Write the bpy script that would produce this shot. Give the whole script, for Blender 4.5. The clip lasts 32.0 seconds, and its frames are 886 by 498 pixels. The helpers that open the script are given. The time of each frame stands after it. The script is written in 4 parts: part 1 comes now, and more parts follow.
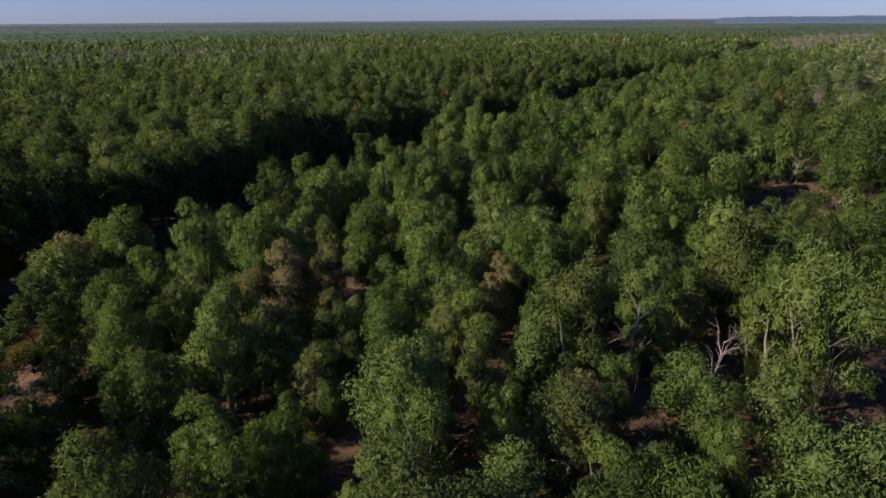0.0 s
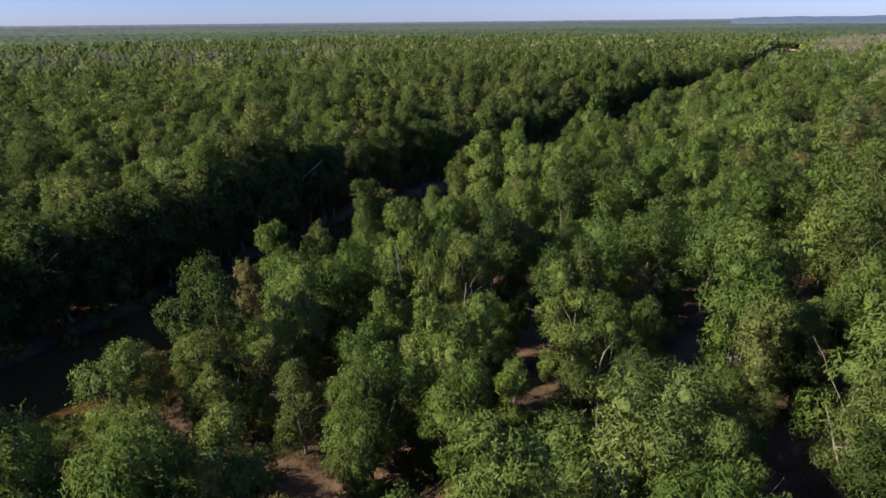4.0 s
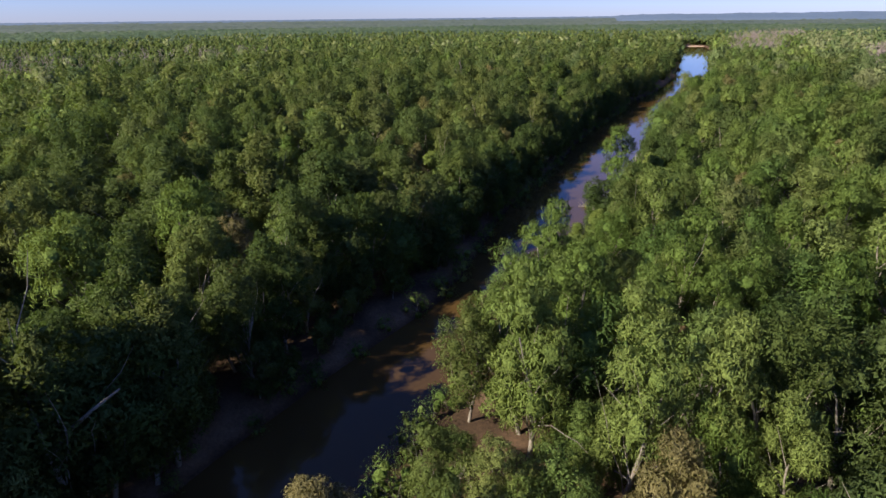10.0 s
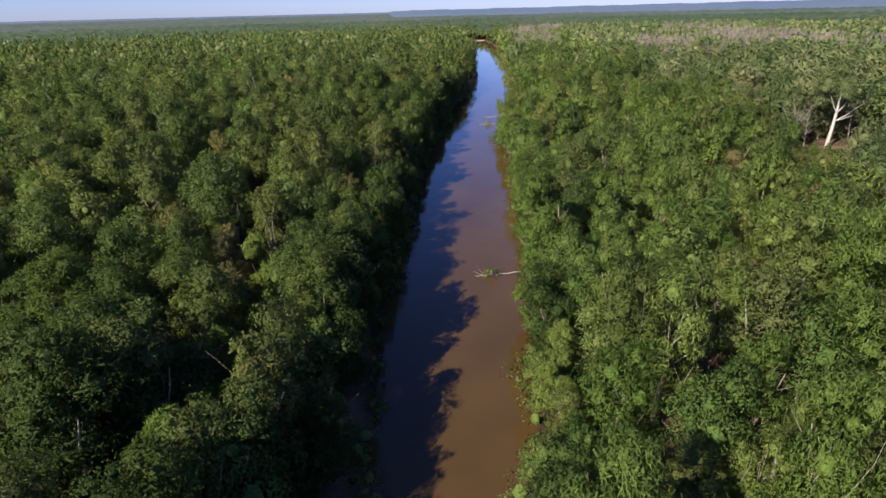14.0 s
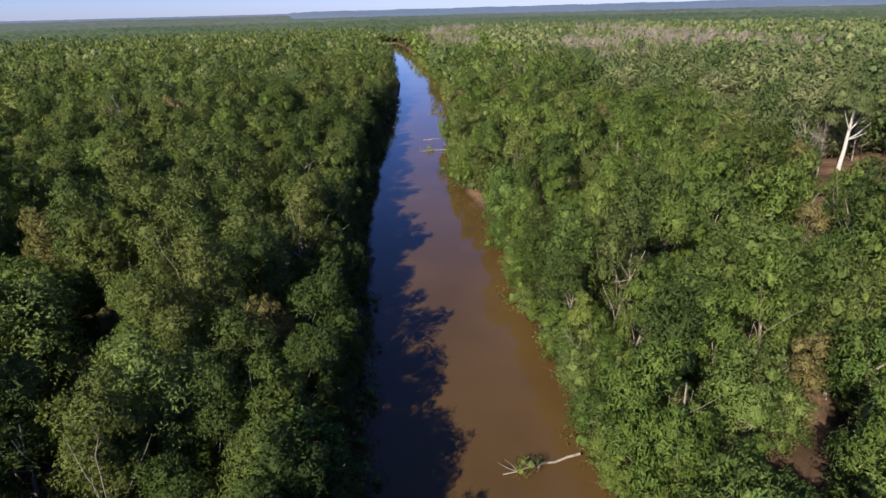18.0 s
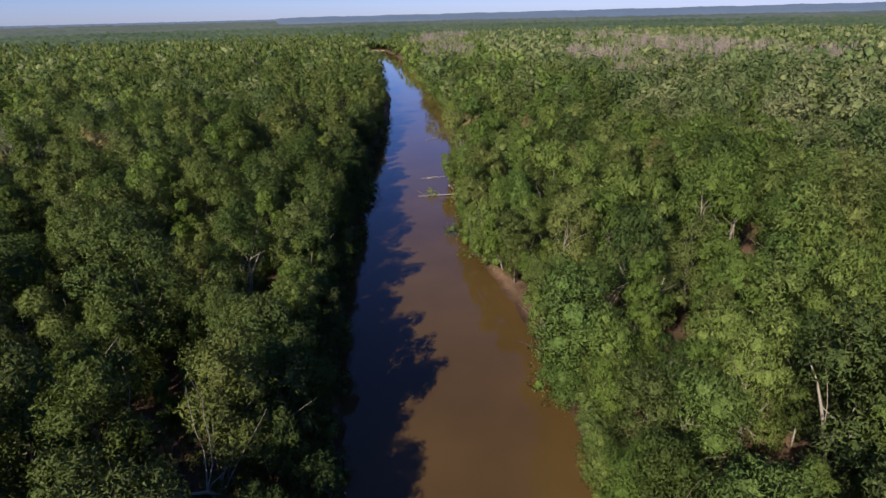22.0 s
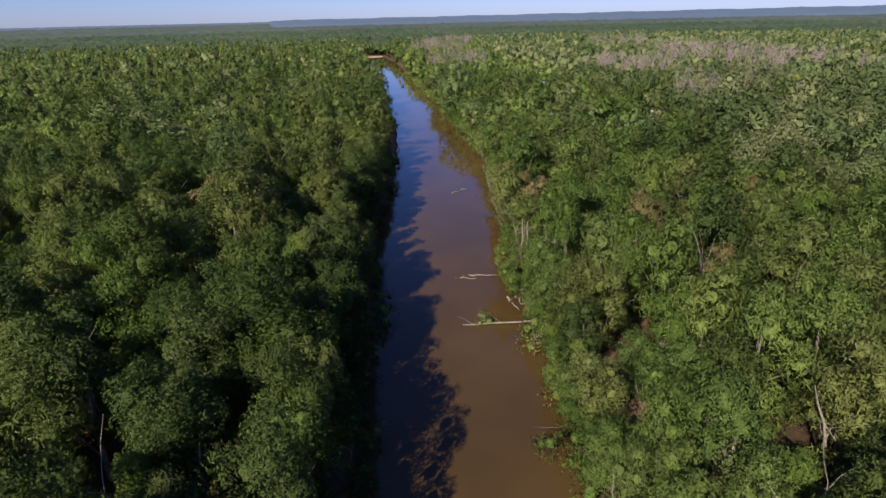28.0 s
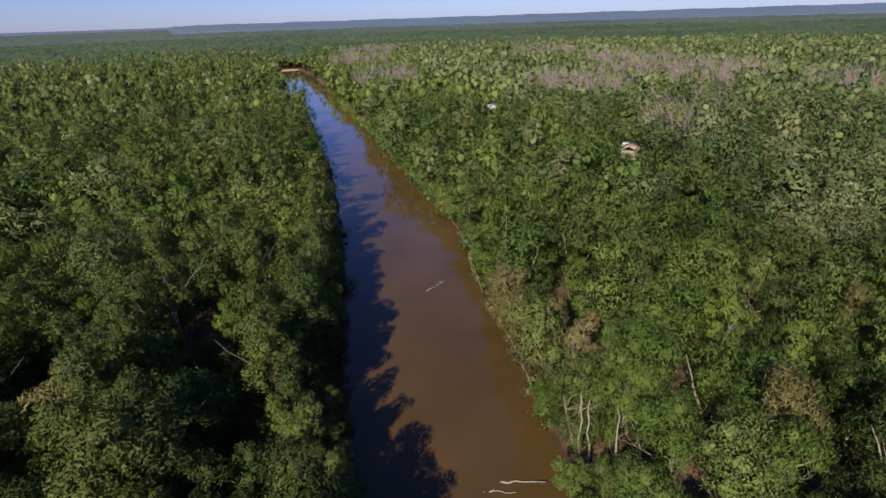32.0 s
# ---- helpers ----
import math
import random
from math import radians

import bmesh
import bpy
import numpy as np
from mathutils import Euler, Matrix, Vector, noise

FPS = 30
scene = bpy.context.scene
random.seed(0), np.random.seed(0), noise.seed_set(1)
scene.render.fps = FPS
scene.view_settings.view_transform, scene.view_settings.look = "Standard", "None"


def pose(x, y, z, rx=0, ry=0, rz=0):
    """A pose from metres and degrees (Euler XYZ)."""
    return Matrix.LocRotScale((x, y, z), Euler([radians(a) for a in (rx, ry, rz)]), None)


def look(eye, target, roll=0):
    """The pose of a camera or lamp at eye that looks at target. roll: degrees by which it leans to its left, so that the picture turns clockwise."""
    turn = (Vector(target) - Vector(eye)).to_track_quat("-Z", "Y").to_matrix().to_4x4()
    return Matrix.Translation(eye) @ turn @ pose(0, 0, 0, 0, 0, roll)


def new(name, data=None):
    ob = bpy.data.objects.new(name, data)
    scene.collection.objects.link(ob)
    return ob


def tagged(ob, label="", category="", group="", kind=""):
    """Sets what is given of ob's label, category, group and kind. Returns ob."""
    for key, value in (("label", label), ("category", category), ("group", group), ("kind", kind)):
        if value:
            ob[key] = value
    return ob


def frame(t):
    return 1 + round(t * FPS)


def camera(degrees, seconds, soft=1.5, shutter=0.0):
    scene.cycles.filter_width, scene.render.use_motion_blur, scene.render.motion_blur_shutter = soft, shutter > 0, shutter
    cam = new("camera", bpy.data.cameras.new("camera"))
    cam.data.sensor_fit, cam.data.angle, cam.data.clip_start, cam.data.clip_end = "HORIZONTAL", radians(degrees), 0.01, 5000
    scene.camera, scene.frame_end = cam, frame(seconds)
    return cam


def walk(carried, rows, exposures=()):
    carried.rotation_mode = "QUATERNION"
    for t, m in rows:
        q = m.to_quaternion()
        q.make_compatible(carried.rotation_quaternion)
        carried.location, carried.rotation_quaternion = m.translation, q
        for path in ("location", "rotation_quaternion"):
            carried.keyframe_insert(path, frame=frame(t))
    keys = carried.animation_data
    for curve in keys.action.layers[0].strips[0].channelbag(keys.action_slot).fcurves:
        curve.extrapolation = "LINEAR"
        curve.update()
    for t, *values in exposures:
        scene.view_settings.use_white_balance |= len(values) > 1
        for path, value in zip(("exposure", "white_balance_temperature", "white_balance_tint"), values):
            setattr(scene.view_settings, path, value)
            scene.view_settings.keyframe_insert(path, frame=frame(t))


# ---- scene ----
cam = camera(78.0, 32.0)
METRES, EYE, TILT, LEAN, TURN = 360.0, 43.0, -22.7, 0.4, 0.0
ROWS = [
    (0.0, 0.0, 0.0, 0.0, -0.0, 0.0, -0.0),
    (0.5, -0.0013, 0.0131, 0.0054, 0.53, -0.01, -0.24),
    (1.0, -0.0028, 0.0267, 0.0108, 0.82, -0.01, -0.37),
    (1.5, -0.0045, 0.0406, 0.0162, 0.98, 0.0, -0.4),
    (2.0, -0.0064, 0.0546, 0.0218, 0.99, 0.01, -0.39),
    (2.5, -0.0082, 0.0688, 0.0276, 0.95, -0.0, -0.36),
    (3.0, -0.0098, 0.0832, 0.0335, 0.92, 0.01, -0.32),
    (3.5, -0.0115, 0.0978, 0.0395, 0.91, 0.08, -0.26),
    (5.5, -0.0182, 0.1596, 0.0646, 0.71, 0.07, -0.18),
    (6.0, -0.0198, 0.1755, 0.0709, 0.67, 0.04, -0.26),
    (6.5, -0.0216, 0.1917, 0.0773, -0.29, 0.0, 0.14),
    (7.0, -0.0234, 0.2079, 0.0837, -0.45, -0.03, 0.13),
    (7.5, -0.0253, 0.2241, 0.0901, -0.58, -0.04, 0.14),
    (8.0, -0.0275, 0.2399, 0.0965, -1.77, -0.08, 0.67),
    (8.5, -0.0298, 0.2556, 0.1028, -4.64, -0.16, 2.04),
    (9.0, -0.0323, 0.2713, 0.109, -6.67, -0.26, 2.95),
    (9.5, -0.0343, 0.2868, 0.1152, -8.03, -0.36, 3.54),
    (10.0, -0.0359, 0.3022, 0.1216, -8.7, -0.43, 3.83),
    (10.5, -0.0373, 0.3177, 0.1281, -9.41, -0.53, 4.1),
    (11.0, -0.0378, 0.3331, 0.1346, -13.64, -0.93, 6.1),
    (11.5, -0.0381, 0.3488, 0.1413, -23.34, -2.26, 10.38),
    (12.0, -0.0374, 0.3638, 0.148, -26.38, -2.86, 11.63),
    (12.5, -0.0357, 0.3781, 0.1546, -27.59, -3.13, 12.04),
    (13.0, -0.033, 0.3921, 0.161, -28.29, -3.35, 12.28),
    (13.5, -0.0295, 0.4061, 0.1671, -28.66, -3.47, 12.36),
    (14.0, -0.0255, 0.4201, 0.1731, -28.8, -3.57, 12.38),
    (14.5, -0.0207, 0.4341, 0.1788, -31.44, -4.21, 13.46),
    (16.5, 0.0028, 0.4909, 0.2023, -35.56, -5.27, 14.81),
    (17.0, 0.0092, 0.5036, 0.2078, -36.85, -5.59, 15.22),
    (17.5, 0.0161, 0.5164, 0.2133, -37.35, -5.72, 15.37),
    (18.0, 0.0235, 0.5288, 0.219, -37.93, -5.67, 15.53),
    (18.5, 0.0314, 0.5406, 0.2239, -38.29, -5.15, 15.65),
    (19.0, 0.0396, 0.5524, 0.2286, -38.72, -5.25, 15.78),
    (19.5, 0.0478, 0.5638, 0.2332, -38.85, -5.3, 15.81),
    (20.0, 0.0561, 0.5752, 0.2378, -38.93, -5.32, 15.81),
    (20.5, 0.0648, 0.5861, 0.2425, -38.95, -5.33, 15.82),
    (21.0, 0.0739, 0.5969, 0.2473, -39.0, -5.36, 15.87),
    (21.5, 0.0831, 0.6077, 0.2525, -38.98, -5.42, 15.86),
    (22.0, 0.0923, 0.6188, 0.2575, -39.08, -5.47, 15.81),
    (22.5, 0.1015, 0.6301, 0.2623, -39.17, -5.48, 15.77),
    (23.0, 0.1102, 0.6415, 0.2672, -39.28, -5.48, 15.74),
    (23.5, 0.1186, 0.6527, 0.2722, -38.99, -5.43, 15.61),
    (24.0, 0.1269, 0.664, 0.2772, -39.08, -5.43, 15.62),
    (24.5, 0.1349, 0.6752, 0.282, -39.19, -5.43, 15.64),
    (25.0, 0.1425, 0.6862, 0.2869, -39.18, -5.43, 15.63),
    (25.5, 0.1496, 0.6971, 0.292, -39.3, -5.47, 15.67),
    (27.5, 0.1776, 0.7403, 0.3109, -39.52, -5.4, 15.88),
    (28.0, 0.185, 0.7514, 0.3163, -39.55, -5.37, 15.89),
    (28.5, 0.1924, 0.7626, 0.3223, -39.58, -5.34, 15.89),
    (29.0, 0.1999, 0.7737, 0.3288, -39.62, -5.33, 15.89),
    (29.5, 0.2076, 0.7849, 0.3354, -39.65, -5.28, 15.91),
    (30.0, 0.2153, 0.7958, 0.3429, -39.67, -5.28, 15.95),
    (30.5, 0.2229, 0.8069, 0.3506, -39.77, -5.3, 15.95),
    (31.0, 0.2305, 0.8179, 0.359, -39.85, -5.31, 15.97),
    (31.5, 0.2383, 0.8283, 0.3673, -43.45, -6.31, 17.28),
    (32.0, 0.2459, 0.8392, 0.3753, -48.06, -7.69, 18.74),
]
EXPOSURES = [(0.0, 0.25), (1.0, 0.76), (2.0, 0.78), (3.5, 0.8), (6.0, 0.84), (11.0, 0.96), (14.0, 0.9), (18.0, 0.9), (19.0, 0.68), (21.0, 0.62), (25.0, 0.58), (29.0, 0.56), (32.0, 0.46)]
walk(cam, [(t, pose(0, 0, EYE, TILT, LEAN, TURN) @ pose(METRES * x, METRES * y, METRES * z, 90 + pitch, roll, yaw)) for t, x, y, z, yaw, pitch, roll in ROWS], EXPOSURES)


# ---- light ----
SUN_TO = Vector((0.966, 0.259, 0))          # way the shadows fall
SUN_UP = radians(35)
world = bpy.data.worlds.new("sky")
scene.world = world
world.use_nodes = True
wn = world.node_tree.nodes
wn.clear()
sky = wn.new("ShaderNodeTexSky")
sky.sky_type, sky.sun_disc = "NISHITA", False
sky.sun_elevation, sky.sun_rotation = SUN_UP, radians(255)
sky.air_density, sky.dust_density, sky.ozone_density = 1.0, 0.15, 6.0
back = wn.new("ShaderNodeBackground")
back.inputs["Strength"].default_value = 0.058
wout = wn.new("ShaderNodeOutputWorld")
hue = wn.new("ShaderNodeMix")
hue.data_type, hue.blend_type = "RGBA", "MULTIPLY"
hue.inputs["Factor"].default_value = 1.0
hue.inputs["B"].default_value = (0.87, 0.95, 1.6, 1)
world.node_tree.links.new(sky.outputs[0], hue.inputs["A"])
world.node_tree.links.new(hue.outputs["Result"], back.inputs[0])
world.node_tree.links.new(back.outputs[0], wout.inputs[0])
sun = new("sun", bpy.data.lights.new("sun", "SUN"))
sun.data.energy, sun.data.angle, sun.data.color = 5.0, radians(0.5), (1.0, 0.92, 0.78)
sun.matrix_world = look((0, 0, 80), Vector((0, 0, 80)) + SUN_TO * math.cos(SUN_UP) - Vector((0, 0, math.sin(SUN_UP))))

# ---- materials ----


def material(name, rough=0.8, spec=0.3):
    m = bpy.data.materials.new(name)
    m.use_nodes = True
    n, l = m.node_tree.nodes, m.node_tree.links
    b = n["Principled BSDF"]
    b.inputs["Roughness"].default_value = rough
    b.inputs["Specular IOR Level"].default_value = spec
    return m, n, l, b


def ramp(n, stops):
    r = n.new("ShaderNodeValToRGB")
    e = r.color_ramp.elements
    while len(e) < len(stops):
        e.new(0.5)
    for el, (p, c) in zip(e, stops):
        el.position, el.color = p, (*c, 1)
    return r


def texture(n, l, scale, detail=4.0, rough=0.6):
    t = n.new("ShaderNodeTexNoise")
    t.inputs["Scale"].default_value, t.inputs["Detail"].default_value, t.inputs["Roughness"].default_value = scale, detail, rough
    g = n.new("ShaderNodeNewGeometry")
    l.new(g.outputs["Position"], t.inputs["Vector"])
    return t


def bump(n, l, b, tex, strength, dist):
    u = n.new("ShaderNodeBump")
    u.inputs["Strength"].default_value, u.inputs["Distance"].default_value = strength, dist
    l.new(tex.outputs["Fac"], u.inputs["Height"])
    l.new(u.outputs["Normal"], b.inputs["Normal"])


def math_node(n, l, op, a, b):
    q = n.new("ShaderNodeMath")
    q.operation = op
    for i, v in enumerate((a, b)):
        if isinstance(v, (int, float)):
            q.inputs[i].default_value = v
        else:
            l.new(v, q.inputs[i])
    return q.outputs[0]


def leaf_material(name, stops, through_light, gain=1.12):
    """Leaves: a tint for each tree, a little more for each spray, and light that shines through."""
    m, n, l, b = material(name, 0.8, 0.06)
    at, ob, geo = n.new("ShaderNodeAttribute"), n.new("ShaderNodeObjectInfo"), n.new("ShaderNodeNewGeometry")
    at.attribute_name = "tint"
    tree = math_node(n, l, "FRACT", math_node(n, l, "ADD", at.outputs["Fac"], ob.outputs["Random"]), 0.0)
    tree = math_node(n, l, "ADD", math_node(n, l, "MULTIPLY", tree, 0.84), 0.08)
    stand = math_node(n, l, "MULTIPLY", math_node(n, l, "SUBTRACT", texture(n, l, 0.018, 3).outputs["Fac"], 0.5), 1.3)
    tree = math_node(n, l, "ADD", tree, stand)
    spray = math_node(n, l, "MULTIPLY", math_node(n, l, "SUBTRACT", geo.outputs["Random Per Island"], 0.5), 0.24)
    patch = math_node(n, l, "MULTIPLY", math_node(n, l, "SUBTRACT", texture(n, l, 0.55, 3).outputs["Fac"], 0.5), 0.7)
    tot = math_node(n, l, "ADD", math_node(n, l, "ADD", tree, spray), patch)
    r = ramp(n, [(p, ((0.96 if gain > 1.3 else 1.14) * gain * c[0], gain * c[1], (1.22 if gain > 1.3 else 1.3) * gain * c[2])) for p, c in stops])
    l.new(tot, r.inputs[0])
    fine = texture(n, l, 4.5, 5, 0.75)
    bump(n, l, b, fine, 0.9, 0.22)
    dark = n.new("ShaderNodeMix")
    dark.data_type, dark.blend_type = "RGBA", "MULTIPLY"
    dark.inputs["Factor"].default_value = 1.0
    fr = ramp(n, [(0.36, (0.52, 0.53, 0.5)), (0.62, (1.42, 1.4, 1.3))])
    l.new(fine.outputs["Fac"], fr.inputs[0])
    l.new(r.outputs[0], dark.inputs["A"])
    l.new(fr.outputs[0], dark.inputs["B"])
    l.new(dark.outputs["Result"], b.inputs["Base Color"])
    tr = n.new("ShaderNodeBsdfTranslucent")
    tr.inputs["Color"].default_value = (*through_light, 1)
    mx = n.new("ShaderNodeMixShader")
    mx.inputs[0].default_value = 0.28
    l.new(b.outputs[0], mx.inputs[1])
    l.new(tr.outputs[0], mx.inputs[2])
    l.new(mx.outputs[0], n["Material Output"].inputs["Surface"])
    return m


LEAF = {
    "willow": leaf_material("willow_leaves", [(0.0, (0.068, 0.104, 0.020)), (0.5, (0.102, 0.138, 0.028)), (1.0, (0.152, 0.18, 0.042))], (0.13, 0.17, 0.025), 1.58),
    "elder": leaf_material("elder_leaves", [(0.0, (0.046, 0.082, 0.019)), (0.5, (0.072, 0.112, 0.027)), (1.0, (0.106, 0.142, 0.036))], (0.09, 0.14, 0.025)),
    "cottonwood": leaf_material("cottonwood_leaves", [(0.0, (0.058, 0.095, 0.020)), (0.5, (0.088, 0.126, 0.029)), (1.0, (0.13, 0.162, 0.04))], (0.11, 0.155, 0.025)),
    "ash": leaf_material("ash_leaves", [(0.0, (0.066, 0.09, 0.020)), (0.5, (0.10, 0.125, 0.03)), (1.0, (0.155, 0.165, 0.044))], (0.13, 0.15, 0.025), 1.54),
    "boxelder": leaf_material("boxelder_leaves", [(0.0, (0.062, 0.098, 0.022)), (0.5, (0.094, 0.132, 0.03)), (1.0, (0.14, 0.168, 0.044))], (0.12, 0.16, 0.025), 1.58),
    "hackberry": leaf_material("hackberry_leaves", [(0.0, (0.05, 0.088, 0.022)), (0.5, (0.078, 0.118, 0.03)), (1.0, (0.116, 0.15, 0.042))], (0.1, 0.145, 0.025)),
    "sapling": leaf_material("sapling_leaves", [(0.0, (0.072, 0.11, 0.02)), (0.5, (0.11, 0.146, 0.028)), (1.0, (0.16, 0.185, 0.04))], (0.14, 0.18, 0.025), 1.54),
    "ochre": leaf_material("yellowing_leaves", [(0.0, (0.11, 0.122, 0.035)), (0.5, (0.155, 0.155, 0.05)), (1.0, (0.22, 0.205, 0.078))], (0.2, 0.18, 0.05), 1.3),
    "sycamore": leaf_material("sycamore_leaves", [(0.0, (0.058, 0.098, 0.029)), (0.35, (0.1, 0.15, 0.045)), (0.65, (0.15, 0.195, 0.064)), (1.0, (0.2, 0.232, 0.09))], (0.12, 0.17, 0.05), 1.29),
}


def bark_material(name, lo, hi):
    m, n, l, b = material(name, 0.85, 0.2)
    t = texture(n, l, 2.2, 6, 0.7)
    r = ramp(n, [(0.3, lo), (0.7, hi)])
    l.new(t.outputs["Fac"], r.inputs[0])
    l.new(r.outputs[0], b.inputs["Base Color"])
    bump(n, l, b, t, 0.5, 0.05)
    return m


BARK = bark_material("grey_bark", (0.14, 0.115, 0.09), (0.36, 0.31, 0.25))
PALE = bark_material("pale_bark", (0.17, 0.14, 0.105), (0.36, 0.31, 0.25))
WHITEBARK = bark_material("white_bark", (0.32, 0.30, 0.26), (0.52, 0.48, 0.43))
TWIG = bark_material("bare_twigs", (0.20, 0.155, 0.13), (0.33, 0.27, 0.23))


def soil_material():
    m, n, l, b = material("forest_floor", 0.95, 0.1)
    big, fine = texture(n, l, 0.12, 5), texture(n, l, 2.5, 8, 0.75)
    r1 = ramp(n, [(0.35, (0.065, 0.042, 0.027)), (0.5, (0.125, 0.08, 0.052)), (0.68, (0.22, 0.14, 0.09))])
    r2 = ramp(n, [(0.3, (0.5, 0.5, 0.5)), (0.7, (1.25, 1.2, 1.1))])
    l.new(big.outputs["Fac"], r1.inputs[0])
    l.new(fine.outputs["Fac"], r2.inputs[0])
    x = n.new("ShaderNodeMix")
    x.data_type, x.blend_type = "RGBA", "MULTIPLY"
    x.inputs["Factor"].default_value = 1.0
    l.new(r1.outputs[0], x.inputs["A"])
    l.new(r2.outputs[0], x.inputs["B"])
    geo, xyz, wet_shade = n.new("ShaderNodeNewGeometry"), n.new("ShaderNodeSeparateXYZ"), n.new("ShaderNodeMix")
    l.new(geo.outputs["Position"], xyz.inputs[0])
    low = ramp(n, [(0.35, (0.5, 0.47, 0.45)), (0.8, (1.0, 1.0, 1.0))])  # wet mud by the water, with the bank's shade put into its colour
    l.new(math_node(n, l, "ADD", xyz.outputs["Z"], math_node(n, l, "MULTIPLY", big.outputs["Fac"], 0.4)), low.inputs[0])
    wet_shade.data_type, wet_shade.blend_type = "RGBA", "MULTIPLY"
    wet_shade.inputs["Factor"].default_value = 1.0
    l.new(x.outputs["Result"], wet_shade.inputs["A"])
    l.new(low.outputs[0], wet_shade.inputs["B"])
    l.new(wet_shade.outputs["Result"], b.inputs["Base Color"])
    bump(n, l, b, fine, 0.7, 0.15)
    return m


def water_material(name, colour, colour2):
    m, n, l, b = material(name, 0.04, 0.5)
    b.inputs["IOR"].default_value = 1.33
    big = texture(n, l, 0.05, 3)
    r = ramp(n, [(0.35, colour), (0.65, colour2)])
    l.new(big.outputs["Fac"], r.inputs[0])
    l.new(r.outputs[0], b.inputs["Base Color"])
    bump(n, l, b, texture(n, l, 1.4, 3, 0.5), 0.035, 0.1)
    return m


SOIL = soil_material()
MUDWATER = water_material("muddy_water", (0.062, 0.0355, 0.0125), (0.081, 0.047, 0.0165))
POOLWATER = water_material("still_water", (0.03, 0.022, 0.02), (0.05, 0.035, 0.03))


def woods_material(name, stops, scale):
    m, n, l, b = material(name, 0.9, 0.1)
    t, u = texture(n, l, scale, 5, 0.65), texture(n, l, scale * 0.06, 4)
    s = math_node(n, l, "ADD", math_node(n, l, "MULTIPLY", t.outputs["Fac"], 0.6), math_node(n, l, "MULTIPLY", u.outputs["Fac"], 0.4))
    r = ramp(n, stops)
    l.new(s, r.inputs[0])
    l.new(r.outputs[0], b.inputs["Base Color"])
    return m


# far and plain woods: haze mixed into the greens as grey
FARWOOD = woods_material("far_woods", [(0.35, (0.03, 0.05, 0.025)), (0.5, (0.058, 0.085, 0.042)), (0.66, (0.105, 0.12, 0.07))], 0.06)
# blue of the skyline: haze painted into the woods' colour
HAZEWOOD = woods_material("haze_blue_woods", [(0.35, (0.09, 0.125, 0.175)), (0.65, (0.13, 0.165, 0.21))], 0.02)
HAZED_PLAIN = woods_material("plain_woods", [(0.35, (0.052, 0.07, 0.052)), (0.5, (0.082, 0.10, 0.074)), (0.65, (0.12, 0.13, 0.10))], 0.03)

# ---- mesh tools ----


def make_mesh(name, verts, faces, mat, tint=None, smooth=False, normals=None):
    """A mesh from arrays: verts (n, 3), faces (m, 3)."""
    me = bpy.data.meshes.new(name)
    verts, faces = np.asarray(verts, np.float32), np.asarray(faces, np.int32)
    me.vertices.add(len(verts))
    me.vertices.foreach_set("co", verts.ravel())
    me.loops.add(faces.size)
    me.loops.foreach_set("vertex_index", faces.ravel())
    me.polygons.add(len(faces))
    me.polygons.foreach_set("loop_start", np.arange(len(faces), dtype=np.int32) * faces.shape[1])
    if tint is not None:
        a = me.attributes.new("tint", "FLOAT", "POINT")
        a.data.foreach_set("value", np.asarray(tint, np.float32))
    me.update(calc_edges=True)
    if smooth:
        me.shade_smooth()
    if normals is not None:
        me.shade_smooth()
        a = me.attributes.new("custom_normal", "FLOAT_VECTOR", "POINT")
        a.data.foreach_set("vector", np.asarray(normals, np.float32).ravel())
    me.materials.append(mat)
    return me


def join(pieces):
    vs, fs, k = [], [], 0
    for v, f in pieces:
        vs.append(v)
        fs.append(f + k)
        k += len(v)
    return np.concatenate(vs), np.concatenate(fs)


def ico(sub):
    bm = bmesh.new()
    bmesh.ops.create_icosphere(bm, subdivisions=sub, radius=1)
    v = np.array([p.co[:] for p in bm.verts])
    f = np.array([[p.index for p in q.verts] for q in bm.faces])
    bm.free()
    return v, f


ICO = {1: ico(1), 2: ico(2)}


def tube(points, radii, sides=5):
    """A tapered limb along points."""
    p = np.asarray(points, float)
    vs = []
    for i in range(len(p)):
        d = p[min(i + 1, len(p) - 1)] - p[max(i - 1, 0)]
        d /= np.linalg.norm(d) + 1e-9
        a = np.cross(d, (0.31, 0.95, 0.05))
        a /= np.linalg.norm(a) + 1e-9
        c = np.cross(d, a)
        for s in range(sides):
            w = 2 * math.pi * s / sides
            vs.append(p[i] + radii[i] * (a * math.cos(w) + c * math.sin(w)))
    fs = []
    for i in range(len(p) - 1):
        for s in range(sides):
            q, r = i * sides + s, i * sides + (s + 1) % sides
            fs += [(q, r, r + sides), (q, r + sides, q + sides)]
    return np.array(vs), np.array(fs)


def limb(rng, start, way, length, r0, n=5, wander=0.18, lift=0.0):
    pts, p, d = [np.array(start, float)], np.array(start, float), np.array(way, float)
    d /= np.linalg.norm(d)
    for _ in range(n - 1):
        d = d + rng.normal(0, wander, 3) + (0, 0, lift)
        d /= np.linalg.norm(d)
        p = p + d * length / (n - 1)
        pts.append(p)
    return pts, [r0 * (1 - 0.82 * i / (n - 1)) for i in range(n)]


